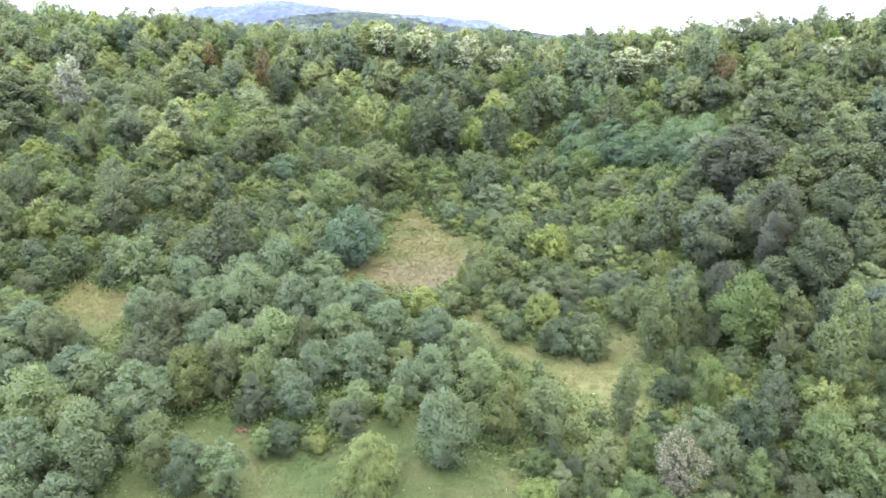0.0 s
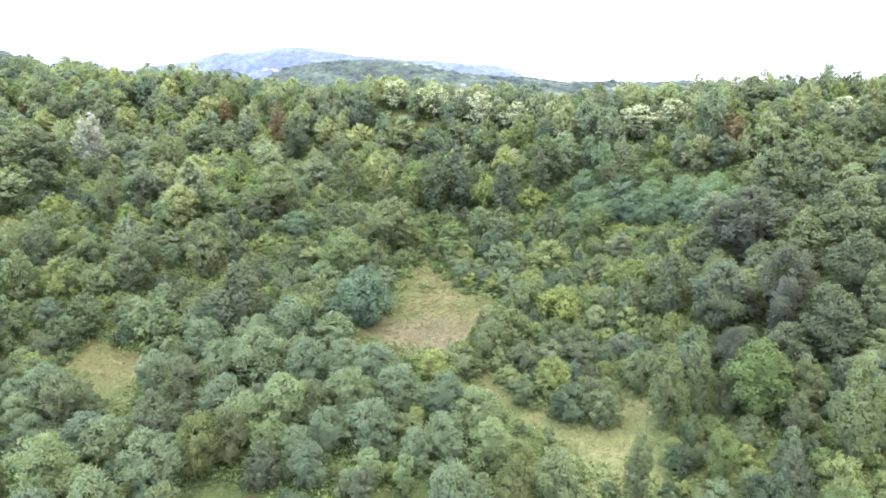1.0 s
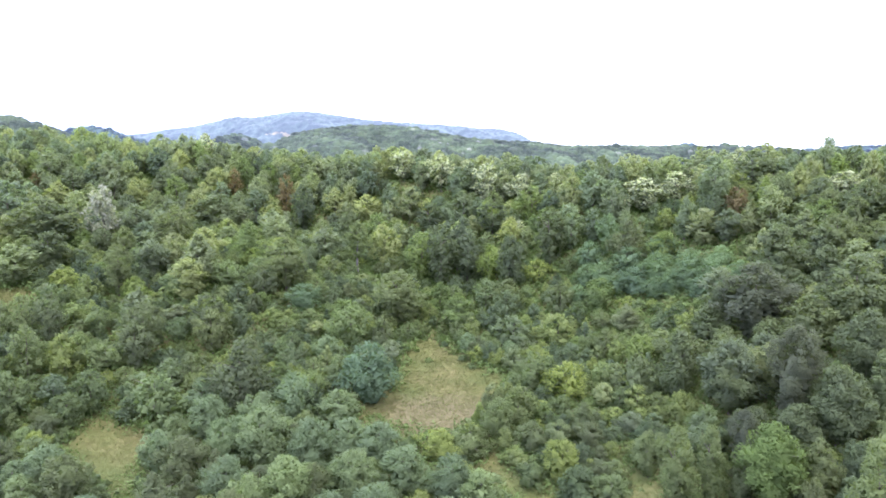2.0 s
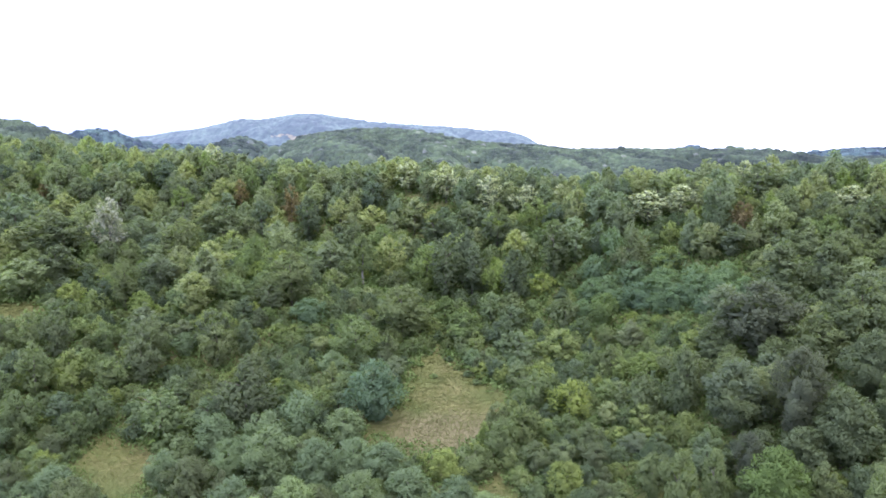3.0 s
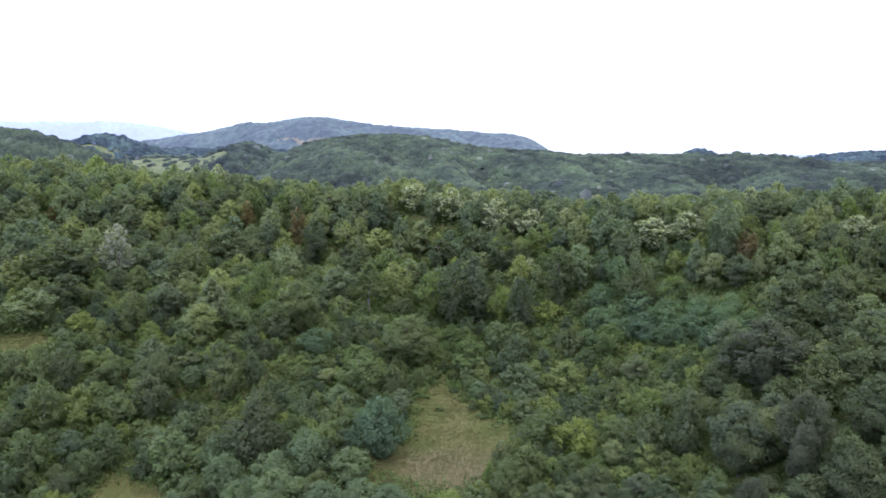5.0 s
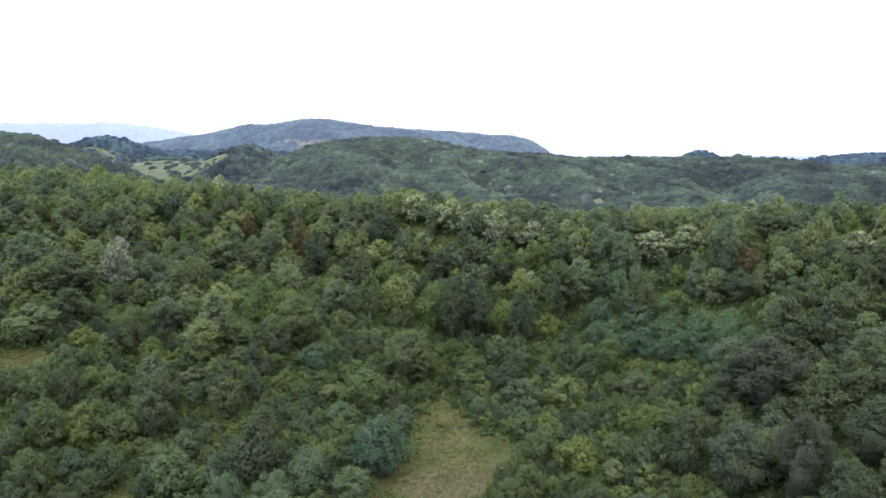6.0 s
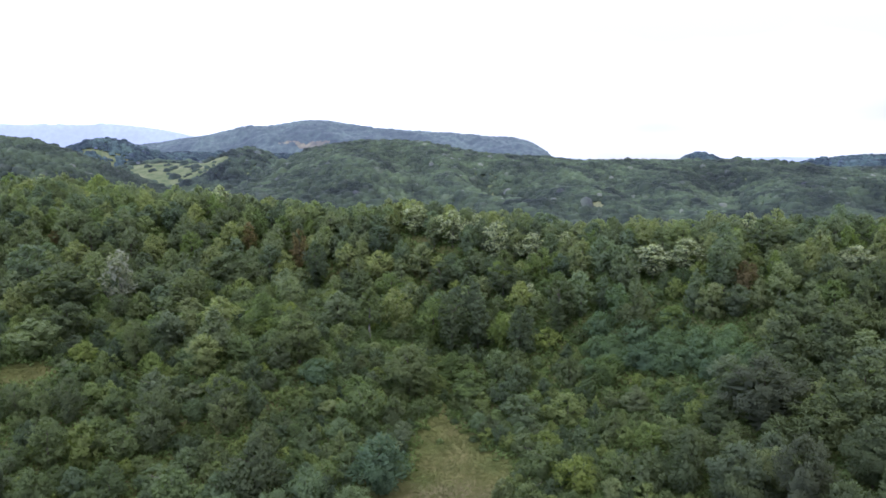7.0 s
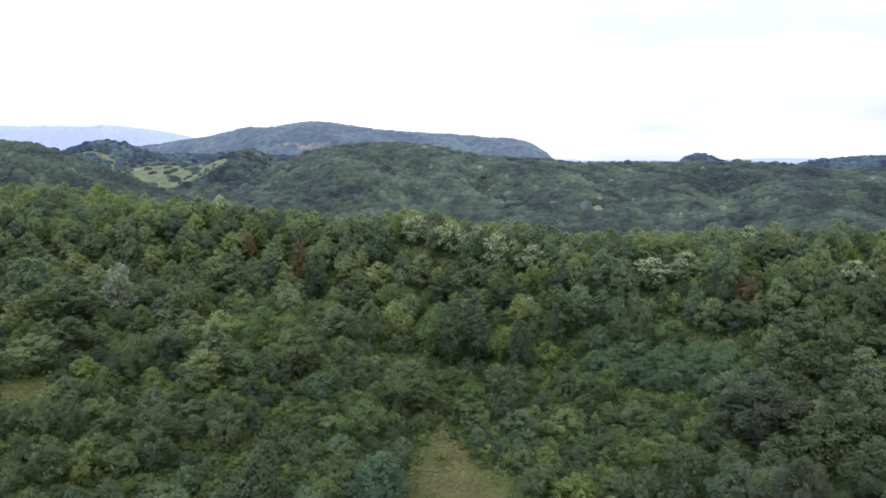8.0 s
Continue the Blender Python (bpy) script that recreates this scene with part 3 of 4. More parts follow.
MIXED = ("oak_tree", "ash_tree", "beech_tree", "hazel_shrub", "dogwood_shrub", "hornbeam_tree", "plum_tree", "maple_tree")
firsts, tally = {}, {}


def plant(kind, x, y, h=0.0, w=0.0, turn=None, sink=0.15):
    leaf, shape, w0, h0, clear, boughs, stems, flat, lobe, label, category = KINDS[kind]
    tally[kind] = tally.get(kind, 0) + 1
    lod = 0 if y < 106 else 1 if y < 165 else 2
    kinds = 3 if lod < 2 else 4
    key = (kind, lod, tally[kind] % kinds)
    h, w = h or h0, w or w0
    turn = random.uniform(0, 360) if turn is None else turn
    size = Vector((w / w0, w / w0, h / h0))
    spot = pose(x, y, height(x, y) - sink, 0, 0, turn)
    if key in firsts:
        ob, was = firsts[key]
        return copy_thing(ob, spot @ Matrix.Diagonal((size.x / was.x, size.y / was.y, size.z / was.z, 1)))
    ob = tagged(new(kind), label, category, group=kind.replace("_", " ") + "s on the slopes")
    ob.matrix_basis = spot @ Matrix.Diagonal((*size, 1))
    n, s = LOD[lod]
    if kind == "smoke_tree":
        n, s = n * 1.9, s * 0.68
    if kind == "sumac":
        n, s = n * 1.5, s * 0.82
    if kind == "willow_shrub":
        n, s = n * 1.7, s * 0.85
    if kind in MIXED:
        shape = (shape, "column", "spire", shape)[key[2]] if lod < 2 else "round"
    seed = 100 * list(KINDS).index(kind) + 10 * lod + key[2]
    new("trunk", trunk("trunk", seed, h0, w0, stems, PALE_BARK if kind == "birch_tree" else BARK)).parent = ob
    scale = (w0 * h0 / 48) ** 0.5
    top = crown("crown", LEAF[leaf], seed, w0, h0, clear, shape, boughs, int(n * max(0.36, min(1.5, scale))), s * max(0.75, min(1.25, scale)), flat, droop=0.65 if kind == "willow_shrub" else 0.0, lobe=lobe)
    new("crown", top).parent = ob
    firsts[key] = (ob, size)
    return ob

# Trees and shrubs that stand out, placed and sized to fit the camera's view.
plant("black_locust", -46.9, 73.0, 9.0, 7.4)
plant("black_locust", -46.4, 81.5, 6.2, 7.4)
plant("black_locust", -35.5, 74.3, 9.1, 7.5)
plant("black_locust", -43.8, 64.6, 8.7, 7.0)
plant("black_locust", -37.1, 65.3, 11.1, 6.8)
plant("black_locust", -34.5, 72.3, 5.8, 4.8)
plant("black_locust", -43.5, 60.4, 6.9, 5.8)
plant("black_locust", -43.0, 80.2, 6.4, 6.7)
plant("poplar_tree", -30.2, 66.1, 8.8, 4.8)
plant("black_locust", -27.0, 64.7, 7.3, 4.4)
plant("sapling", -22.9, 64.6, 7.3, 4.4)
plant("sapling", -20.3, 70.7, 4.3, 2.4)
plant("sapling", -5.7, 76.3, 5.8, 2.8)
plant("willow_shrub", -7.7, 65.8, 7.6, 6.9)
plant("black_locust", 0.1, 69.4, 10.1, 6.2)
plant("black_locust", -26.7, 109.1, 8.7, 7.4)
plant("black_locust", -19.1, 107.8, 6.5, 7.3)
plant("black_locust", -28.6, 97.3, 9.5, 8.7)
plant("black_locust", -21.5, 96.1, 8.8, 7.4)
plant("black_locust", -14.1, 89.8, 8.4, 7.0)
plant("black_locust", -16.4, 100.0, 6.6, 6.9)
plant("black_locust", -22.7, 86.8, 9.1, 7.5)
plant("black_locust", -10.4, 82.9, 8.4, 6.9)
plant("black_locust", -16.2, 83.5, 6.6, 5.5)
plant("black_locust", -17.3, 77.2, 6.2, 5.9)
plant("black_locust", -31.0, 89.4, 7.2, 6.6)
plant("black_locust", -1.0, 82.7, 6.8, 5.8)
plant("black_locust", 4.7, 80.6, 7.5, 6.0)
plant("black_locust", -7.4, 92.2, 7.3, 6.8)
plant("black_locust", -12.0, 98.9, 6.5, 7.3)
plant("yellowing_tree", -31.0, 78.7, 8.8, 6.5)
plant("plum_tree", -51.3, 86.0, 8.5, 7.1)
plant("plum_tree", -23.0, 76.9, 6.6, 5.5)
plant("plum_tree", -19.3, 88.3, 7.4, 4.6)
plant("plum_tree", -10.8, 73.6, 5.2, 4.4)
plant("plum_tree", -38.3, 82.9, 8.7, 7.6)
plant("plum_tree", -38.7, 93.8, 7.4, 6.9)
plant("plum_tree", -27.8, 80.8, 8.5, 4.9)
plant("sumac_tree", -15.3, 116.4, 10.8, 10.2)
plant("plum_tree", -35.9, 111.9, 12.9, 10.7)
plant("plum_tree", -48.8, 132.5, 9.1, 7.5)
plant("plum_tree", -58.5, 122.5, 9.2, 7.6)
plant("hornbeam_tree", -13.2, 150.0, 12.6, 12.0)
plant("walnut_tree", 39.9, 86.4, 11.6, 9.6)
plant("plum_tree", 37.0, 88.9, 7.3, 5.3)
plant("hornbeam_tree", 45.4, 86.3, 8.7, 5.9)
plant("poplar_tree", 46.4, 75.9, 15.4, 5.9)
plant("maple_tree", 40.2, 65.3, 8.8, 8.0)
plant("maple_tree", 32.3, 63.6, 7.0, 5.2)
plant("flowering_shrub", 24.3, 64.3, 8.7, 4.7)
plant("maple_tree", 43.0, 62.3, 7.1, 5.9)
plant("maple_tree", 31.2, 76.0, 9.0, 4.0)
plant("hazel_shrub", 34.4, 69.3, 7.8, 6.5)
plant("dogwood_shrub", 29.7, 66.9, 7.4, 4.8)
plant("maple_tree", 22.1, 68.9, 6.1, 4.3)
plant("dogwood_shrub", 17.6, 67.7, 6.3, 5.2)
plant("smoke_tree", 48.3, 99.0, 14.9, 9.0)
plant("smoke_tree", 51.0, 120.5, 13.3, 13.6)
plant("hornbeam_tree", 41.2, 104.9, 11.0, 9.1)
plant("hornbeam_tree", 37.3, 116.1, 9.0, 7.6)
plant("hornbeam_tree", 58.8, 131.4, 13.4, 13.1)
plant("hornbeam_tree", 63.5, 112.6, 13.7, 11.3)
plant("hornbeam_tree", 51.8, 93.1, 10.6, 8.6)
plant("hornbeam_tree", 58.3, 94.4, 11.7, 7.8)
plant("hornbeam_tree", 60.1, 102.8, 11.3, 9.4)
plant("hornbeam_tree", 55.6, 111.1, 10.5, 9.0)
plant("poplar_tree", 21.3, 74.3, 9.8, 3.9)
plant("elder_shrub", 11.9, 74.0, 7.7, 6.6)
plant("yellowing_tree", 7.2, 73.0, 7.9, 5.2)
plant("hazel_shrub", 10.2, 94.5, 4.6, 5.0)
plant("hazel_shrub", 16.0, 90.3, 5.4, 7.0)
plant("hazel_shrub", 20.0, 88.7, 5.4, 6.1)
plant("hazel_shrub", 1.4, 101.3, 6.0, 7.7)
plant("hazel_shrub", 5.9, 105.8, 6.4, 6.2)
plant("sapling", 12.5, 85.0, 3.3, 1.5)
plant("poplar_tree", 27.7, 87.0, 12.4, 5.2)
plant("poplar_tree", 32.7, 88.7, 10.9, 4.2)
plant("poplar_tree", 26.4, 95.1, 6.9, 4.9)
plant("linden_tree", 7.3, 205.1, 12.3, 9.9)
plant("linden_tree", -5.8, 214.5, 11.4, 10.0)
plant("linden_tree", -17.8, 223.8, 9.6, 10.8)
plant("linden_tree", 17.1, 199.8, 9.4, 8.8)
plant("linden_tree", 2.0, 221.9, 6.8, 7.1)
plant("linden_tree", 26.9, 201.9, 6.9, 6.5)
plant("linden_tree", 45.7, 177.7, 8.8, 11.4)
plant("linden_tree", 53.6, 176.2, 8.8, 9.8)
plant("linden_tree", 84.3, 157.4, 7.8, 8.7)
plant("maple_tree", 32.5, 192.0, 10.0, 5.5)
plant("withered_tree", -53.5, 215.6, 14.4, 6.2)
plant("withered_tree", -70.8, 220.8, 10.6, 5.0)
plant("withered_tree", -125.0, 205.7, 5.5, 3.6)
plant("silver_tree", -91.4, 177.8, 16.5, 8.8)
plant("hornbeam_tree", 70.8, 172.6, 10.6, 11.0)
plant("birch_tree", -25.2, 172.2, 13.8, 6.8)
plant("maple_tree", -53.9, 177.2, 7.4, 10.2)
plant("maple_tree", -10.6, 177.2, 11.7, 6.5)
plant("maple_tree", 7.1, 169.1, 10.4, 5.8)
plant("dark_oak_tree", 1.6, 170.5, 13.4, 8.4)
plant("hornbeam_tree", -38.1, 152.2, 12.5, 10.4)
plant("maple_tree", -47.9, 135.3, 6.8, 6.5)
plant("maple_tree", -67.8, 143.7, 6.1, 8.0)
plant("maple_tree", 19.2, 188.9, 10.3, 8.6)
plant("maple_tree", -23.0, 195.9, 10.9, 9.0)
plant("sumac", 31.4, 156.5, 6.5, 7.6)
plant("sumac", 37.9, 157.7, 6.3, 10.2)
plant("sumac", 42.4, 150.7, 6.7, 9.8)
plant("sumac", 37.6, 150.7, 5.9, 9.8)
plant("sumac", 46.4, 144.3, 6.5, 8.2)
plant("sumac", 50.9, 140.6, 7.0, 8.0)
plant("sumac", 34.5, 166.7, 9.9, 8.1)
plant("sumac", 30.2, 163.9, 6.8, 8.0)
plant("sumac", 45.2, 156.8, 6.2, 10.1)
plant("sumac", 43.2, 144.9, 5.2, 8.2)
plant("sumac", 34.4, 152.4, 5.2, 7.4)
plant("sumac", 48.6, 148.6, 5.6, 8.0)
plant("sumac", 53.6, 145.4, 5.6, 7.4)
plant("sumac", 28.6, 158.8, 5.4, 6.8)
plant("sumac", 40.6, 146.2, 4.8, 7.0)
plant("sumac", 54.4, 137.2, 5.6, 7.2)
plant("sumac", 26.0, 154.0, 4.6, 6.0)
plant("sumac", 47.6, 139.4, 4.6, 6.4)
plant("sumac", -33.3, 146.9, 5.9, 9.8)
plant("hornbeam_tree", -72.7, 146.2, 11.7, 6.3)
plant("plum_tree", -73.9, 181.0, 12.3, 10.2)
plant("hornbeam_tree", -70.8, 202.7, 11.3, 14.0)
plant("hornbeam_tree", -102.5, 170.7, 13.4, 15.5)
plant("dark_oak_tree", -92.7, 155.8, 10.3, 8.6)
plant("poplar_tree", -100.9, 160.1, 7.1, 5.3)
plant("hornbeam_tree", -58.5, 126.5, 10.8, 6.6)
plant("plum_tree", -46.4, 128.4, 9.0, 7.1)
plant("plum_tree", -37.6, 122.3, 8.0, 6.7)
plant("beech_tree", -94.8, 221.1, 11.7, 9.0)
plant("dogwood_shrub", -81.4, 126.5, 9.1, 5.8)
plant("plum_tree", -76.6, 127.1, 9.7, 6.4)
plant("plum_tree", -86.4, 126.3, 7.3, 5.3)
plant("poplar_tree", -73.6, 115.2, 10.5, 5.8)
plant("dogwood_shrub", -65.5, 108.9, 6.7, 6.5)
plant("hazel_shrub", -62.9, 120.9, 6.1, 7.6)
plant("hazel_shrub", -47.8, 107.0, 10.1, 10.9)
plant("hazel_shrub", -75.8, 133.7, 4.5, 6.2)
plant("maple_tree", -49.1, 162.6, 11.3, 9.3)
plant("ash_tree", -51.8, 193.6, 10.8, 8.9)
plant("ash_tree", -56.4, 149.7, 12.5, 10.4)
plant("dogwood_shrub", -57.9, 146.5, 7.4, 9.7)
plant("maple_tree", -9.7, 173.6, 12.8, 8.5)
plant("dark_oak_tree", -4.7, 169.3, 16.3, 8.2)
plant("hazel_shrub", -21.3, 136.8, 8.7, 9.0)
plant("plum_tree", -15.7, 137.3, 7.2, 5.7)
plant("maple_tree", -0.8, 150.6, 7.2, 9.0)
plant("dogwood_shrub", 10.5, 139.8, 6.8, 9.7)
plant("dogwood_shrub", 19.4, 138.6, 6.9, 8.5)
plant("hazel_shrub", 9.3, 109.4, 7.6, 6.8)
plant("plum_tree", 5.3, 111.8, 5.9, 4.6)
plant("maple_tree", 3.1, 108.0, 4.9, 3.2)
plant("hazel_shrub", -3.2, 100.5, 4.9, 6.8)
plant("maple_tree", 32.3, 123.0, 6.8, 5.7)
plant("dogwood_shrub", 31.9, 117.2, 6.1, 4.8)
plant("hornbeam_tree", 35.2, 111.2, 12.8, 7.3)
plant("oak_tree", 40.9, 104.8, 11.7, 9.4)
plant("hornbeam_tree", 61.1, 111.7, 11.4, 9.0)
plant("hornbeam_tree", 51.4, 93.5, 11.4, 8.4)
plant("hornbeam_tree", 66.9, 131.3, 10.6, 8.8)
plant("ash_tree", 70.2, 124.8, 8.9, 7.5)
plant("plum_tree", 41.1, 95.4, 7.1, 5.9)
plant("maple_tree", 44.9, 155.4, 7.7, 7.1)
plant("yellowing_tree", 64.3, 165.8, 8.5, 7.9)
plant("withered_tree", 61.2, 158.0, 8.8, 6.0)
plant("hornbeam_tree", 69.7, 154.8, 10.6, 7.3)
plant("maple_tree", 67.6, 158.2, 9.5, 5.0)
plant("beech_tree", -117.1, 179.0, 13.9, 11.6)
plant("ash_tree", -116.4, 172.6, 9.1, 7.5)
plant("ash_tree", -112.1, 164.6, 8.0, 6.2)
plant("dark_oak_tree", -99.7, 170.5, 12.1, 10.4)
plant("beech_tree", -95.4, 147.0, 9.1, 10.8)
plant("ash_tree", -86.7, 186.0, 10.1, 8.9)
plant("dogwood_shrub", -77.7, 172.2, 7.4, 8.3)
plant("oak_tree", -66.5, 159.1, 9.4, 7.8)
plant("ash_tree", -59.8, 163.2, 9.7, 8.1)
plant("maple_tree", -47.8, 159.2, 5.9, 4.9)
plant("ash_tree", -49.2, 188.2, 10.2, 7.7)
plant("oak_tree", -56.5, 143.3, 10.0, 8.3)
plant("hazel_shrub", -50.0, 149.2, 6.3, 7.7)
plant("oak_tree", -68.5, 154.3, 9.7, 8.0)
plant("hazel_shrub", -84.0, 146.3, 6.1, 8.6)
plant("hazel_shrub", -81.4, 137.0, 5.9, 7.0)
plant("dark_oak_tree", -46.0, 206.0, 15.4, 8.4)
plant("ash_tree", -37.8, 212.0, 11.5, 7.8)
plant("ash_tree", -27.8, 209.0, 10.4, 9.7)
plant("dark_oak_tree", -30.9, 195.5, 11.1, 8.0)
plant("ash_tree", -15.0, 207.9, 11.1, 8.4)
plant("dark_oak_tree", -8.7, 200.7, 10.7, 9.5)
plant("ash_tree", 1.0, 201.3, 9.2, 7.6)
plant("dark_oak_tree", 8.6, 189.1, 10.4, 8.6)
plant("dark_oak_tree", -0.5, 177.9, 16.3, 9.6)
plant("oak_tree", -19.6, 179.0, 12.5, 8.5)
plant("ash_tree", -33.7, 175.9, 10.6, 9.6)
plant("dark_oak_tree", 11.5, 162.3, 15.2, 6.6)
plant("ash_tree", 12.7, 180.1, 9.7, 5.9)
plant("dark_oak_tree", 21.5, 169.0, 15.4, 9.0)
plant("maple_tree", 22.0, 179.9, 8.5, 6.7)
plant("hazel_shrub", 18.5, 165.5, 5.6, 8.1)
plant("maple_tree", -4.4, 159.2, 6.8, 7.5)
plant("hazel_shrub", -0.4, 151.3, 7.4, 10.0)
plant("ash_tree", 28.8, 182.4, 13.0, 7.0)
plant("maple_tree", 30.0, 148.3, 8.2, 6.8)
plant("plum_tree", 38.5, 160.7, 10.7, 9.4)
plant("oak_tree", 53.0, 154.6, 9.2, 7.2)
plant("oak_tree", 57.2, 152.8, 8.0, 7.1)
plant("oak_tree", 62.1, 151.8, 8.5, 6.1)
plant("ash_tree", 65.7, 150.6, 10.6, 6.7)
plant("ash_tree", 69.2, 142.7, 7.8, 6.5)
plant("hornbeam_tree", 71.0, 133.3, 10.4, 8.6)
plant("oak_tree", 68.7, 120.7, 8.7, 7.3)
plant("hornbeam_tree", 65.5, 125.8, 9.6, 8.4)
plant("smoke_tree", 38.6, 92.8, 9.4, 4.7)
plant("plum_tree", 43.0, 83.1, 6.3, 5.2)
plant("hazel_shrub", 37.2, 82.6, 4.6, 4.8)
plant("hazel_shrub", -18.3, 71.9, 3.8, 5.2)
plant("hazel_shrub", -14.5, 71.9, 3.4, 3.9)
plant("hazel_shrub", 27.6, 79.2, 4.5, 4.2)
plant("hazel_shrub", 30.3, 83.8, 4.6, 3.6)

plant("bramble_bush", -8.8, 138.5, 1.3, 1.5)
plant("bramble_bush", -6.1, 133.4, 1.1, 1.8)
plant("bramble_bush", -7.5, 144.6, 1.2, 1.8)
plant("bramble_bush", -3.3, 141.8, 1.3, 2.2)
plant("bramble_bush", -1.4, 137.8, 1.2, 2.2)
plant("bramble_bush", 0.5, 134.4, 1.3, 2.4)
plant("bramble_bush", 2.3, 130.7, 1.1, 2.2)
plant("bramble_bush", -4.7, 145.2, 1.4, 2.2)
plant("pale_maple_tree", -138.0, 256.6, 14.5, 9.5)

# The woods between: planted zone by zone, leaving the clearings open.
# Clearings, as outlines on the plan.
CLEARINGS = {}
CLEARINGS["lower_meadow"] = [(-36.0, 64.5), (-32.5, 75.0), (-31.1, 76.9), (-25.2, 77.9), (-21.0, 74.6), (-15.8, 71.8), (-12.0, 72.4), (-6.5, 77.3), (-2.4, 78.1), (-1.8, 70.2), (4.3, 72.0), (9.0, 67.7), (6.2, 56.5), (-32.4, 56.5)]
CLEARINGS["upper_clearing"] = [(-8.6, 143.5), (-6.0, 147.2), (-1.5, 139.5), (7.9, 124.3), (4.4, 112.8), (-2.6, 107.2), (-12.3, 108.9), (-17.5, 113.3), (-17.6, 117.4), (-10.5, 121.2), (-11.0, 135.0)]
CLEARINGS["side_clearing"] = [(-59.3, 100.1), (-57.6, 107.5), (-46.9, 104.3), (-47.2, 96.7), (-47.4, 91.5), (-51.6, 93.7)]
CLEARINGS["strip_clearing"] = [(1.8, 97.9), (5.6, 100.1), (7.9, 96.0), (13.7, 89.7), (22.1, 87.1), (23.7, 96.0), (27.2, 94.1), (26.5, 82.2), (25.8, 77.0), (19.9, 78.1), (16.4, 82.3), (11.9, 87.2), (5.4, 94.0)]
CLEARINGS["far_left_clearing"] = [(-98, 135), (-90, 136), (-87, 142), (-93, 146), (-99, 141)]


def within(x, y, outline):
    hit = False
    for (x0, y0), (x1, y1) in zip(outline, outline[1:] + outline[:1]):
        if (y0 > y) != (y1 > y) and x < (x1 - x0) * (y - y0) / (y1 - y0) + x0:
            hit = not hit
    return hit


def rim(x, y, outline):
    """Distance to the outline."""
    p, best = Vector((x, y)), 1e9
    for a, b in zip(outline, outline[1:] + outline[:1]):
        a, b = Vector(a), Vector(b)
        t = max(0, min(1, (p - a).dot(b - a) / (b - a).length_squared))
        best = min(best, (p - a.lerp(b, t)).length)
    return best


def open_ground(x, y, reach=0.0):
    return any(within(x, y, o) or (reach and rim(x, y, o) < reach) for o in CLEARINGS.values())


def pick(r, *shares):
    v = r.random() * sum(s for _, s in shares)
    for kind, s in shares:
        v -= s
        if v <= 0:
            return kind
    return shares[-1][0]


def zone(x, y, r):
    """The kind of plant for a place, with height, width and spacing."""
    edge = 189.8 - 0.5735 * x - 0.003833 * x * x
    if y > crest_line(x) + 6:
        return pick(r, ("oak_tree", 4), ("ash_tree", 4), ("beech_tree", 2)), 8.6, 6.8, 4.1
    if x > 42 and y < 150 and y > 84:
        return pick(r, ("hornbeam_tree", 6), ("oak_tree", 2), ("beech_tree", 2), ("maple_tree", 0.6)), 10.0, 8.0, 4.6
    if y > edge - 6 or x < -78 and y > 168:
        if x < -30 and y < 205:
            return pick(r, ("oak_tree", 3), ("ash_tree", 2), ("beech_tree", 2), ("hornbeam_tree", 2), ("maple_tree", 0.8), ("plum_tree", 1)), 7.8, 6.4, 3.9
        return pick(r, ("oak_tree", 4), ("ash_tree", 3), ("beech_tree", 4), ("hornbeam_tree", 1), ("maple_tree", 0.7), ("linden_tree", 0.1)), 10.0, 6.6, 3.8
    if y < 92 and x < -18:
        return pick(r, ("black_locust", 5), ("plum_tree", 1.5), ("hazel_shrub", 1)), 7.6, 6.6, 4.0
    if y < 112 and -45 < x < 4:
        return pick(r, ("black_locust", 6), ("plum_tree", 1.5), ("hazel_shrub", 1.5)), 7.2, 6.4, 3.8
    if y < 92 and x > 4:
        return pick(r, ("hazel_shrub", 2), ("dogwood_shrub", 2), ("blackthorn_shrub", 1), ("hornbeam_tree", 0.4), ("elder_shrub", 0.5), ("maple_tree", 1.4), ("plum_tree", 0.4)), 6.6 if x > 34 else 5.2, 5.2 if x > 34 else 4.6, 3.2
    if x < -60 and y < 112:
        return pick(r, ("hazel_shrub", 4), ("plum_tree", 2), ("black_locust", 2)), 5.6, 5.4, 3.5
    return pick(r, ("hazel_shrub", 4), ("dogwood_shrub", 3), ("blackthorn_shrub", 3), ("plum_tree", 0.8), ("oak_tree", 0.7), ("maple_tree", 0.5), ("black_locust", 0.5)), 4.9, 4.9, 2.85


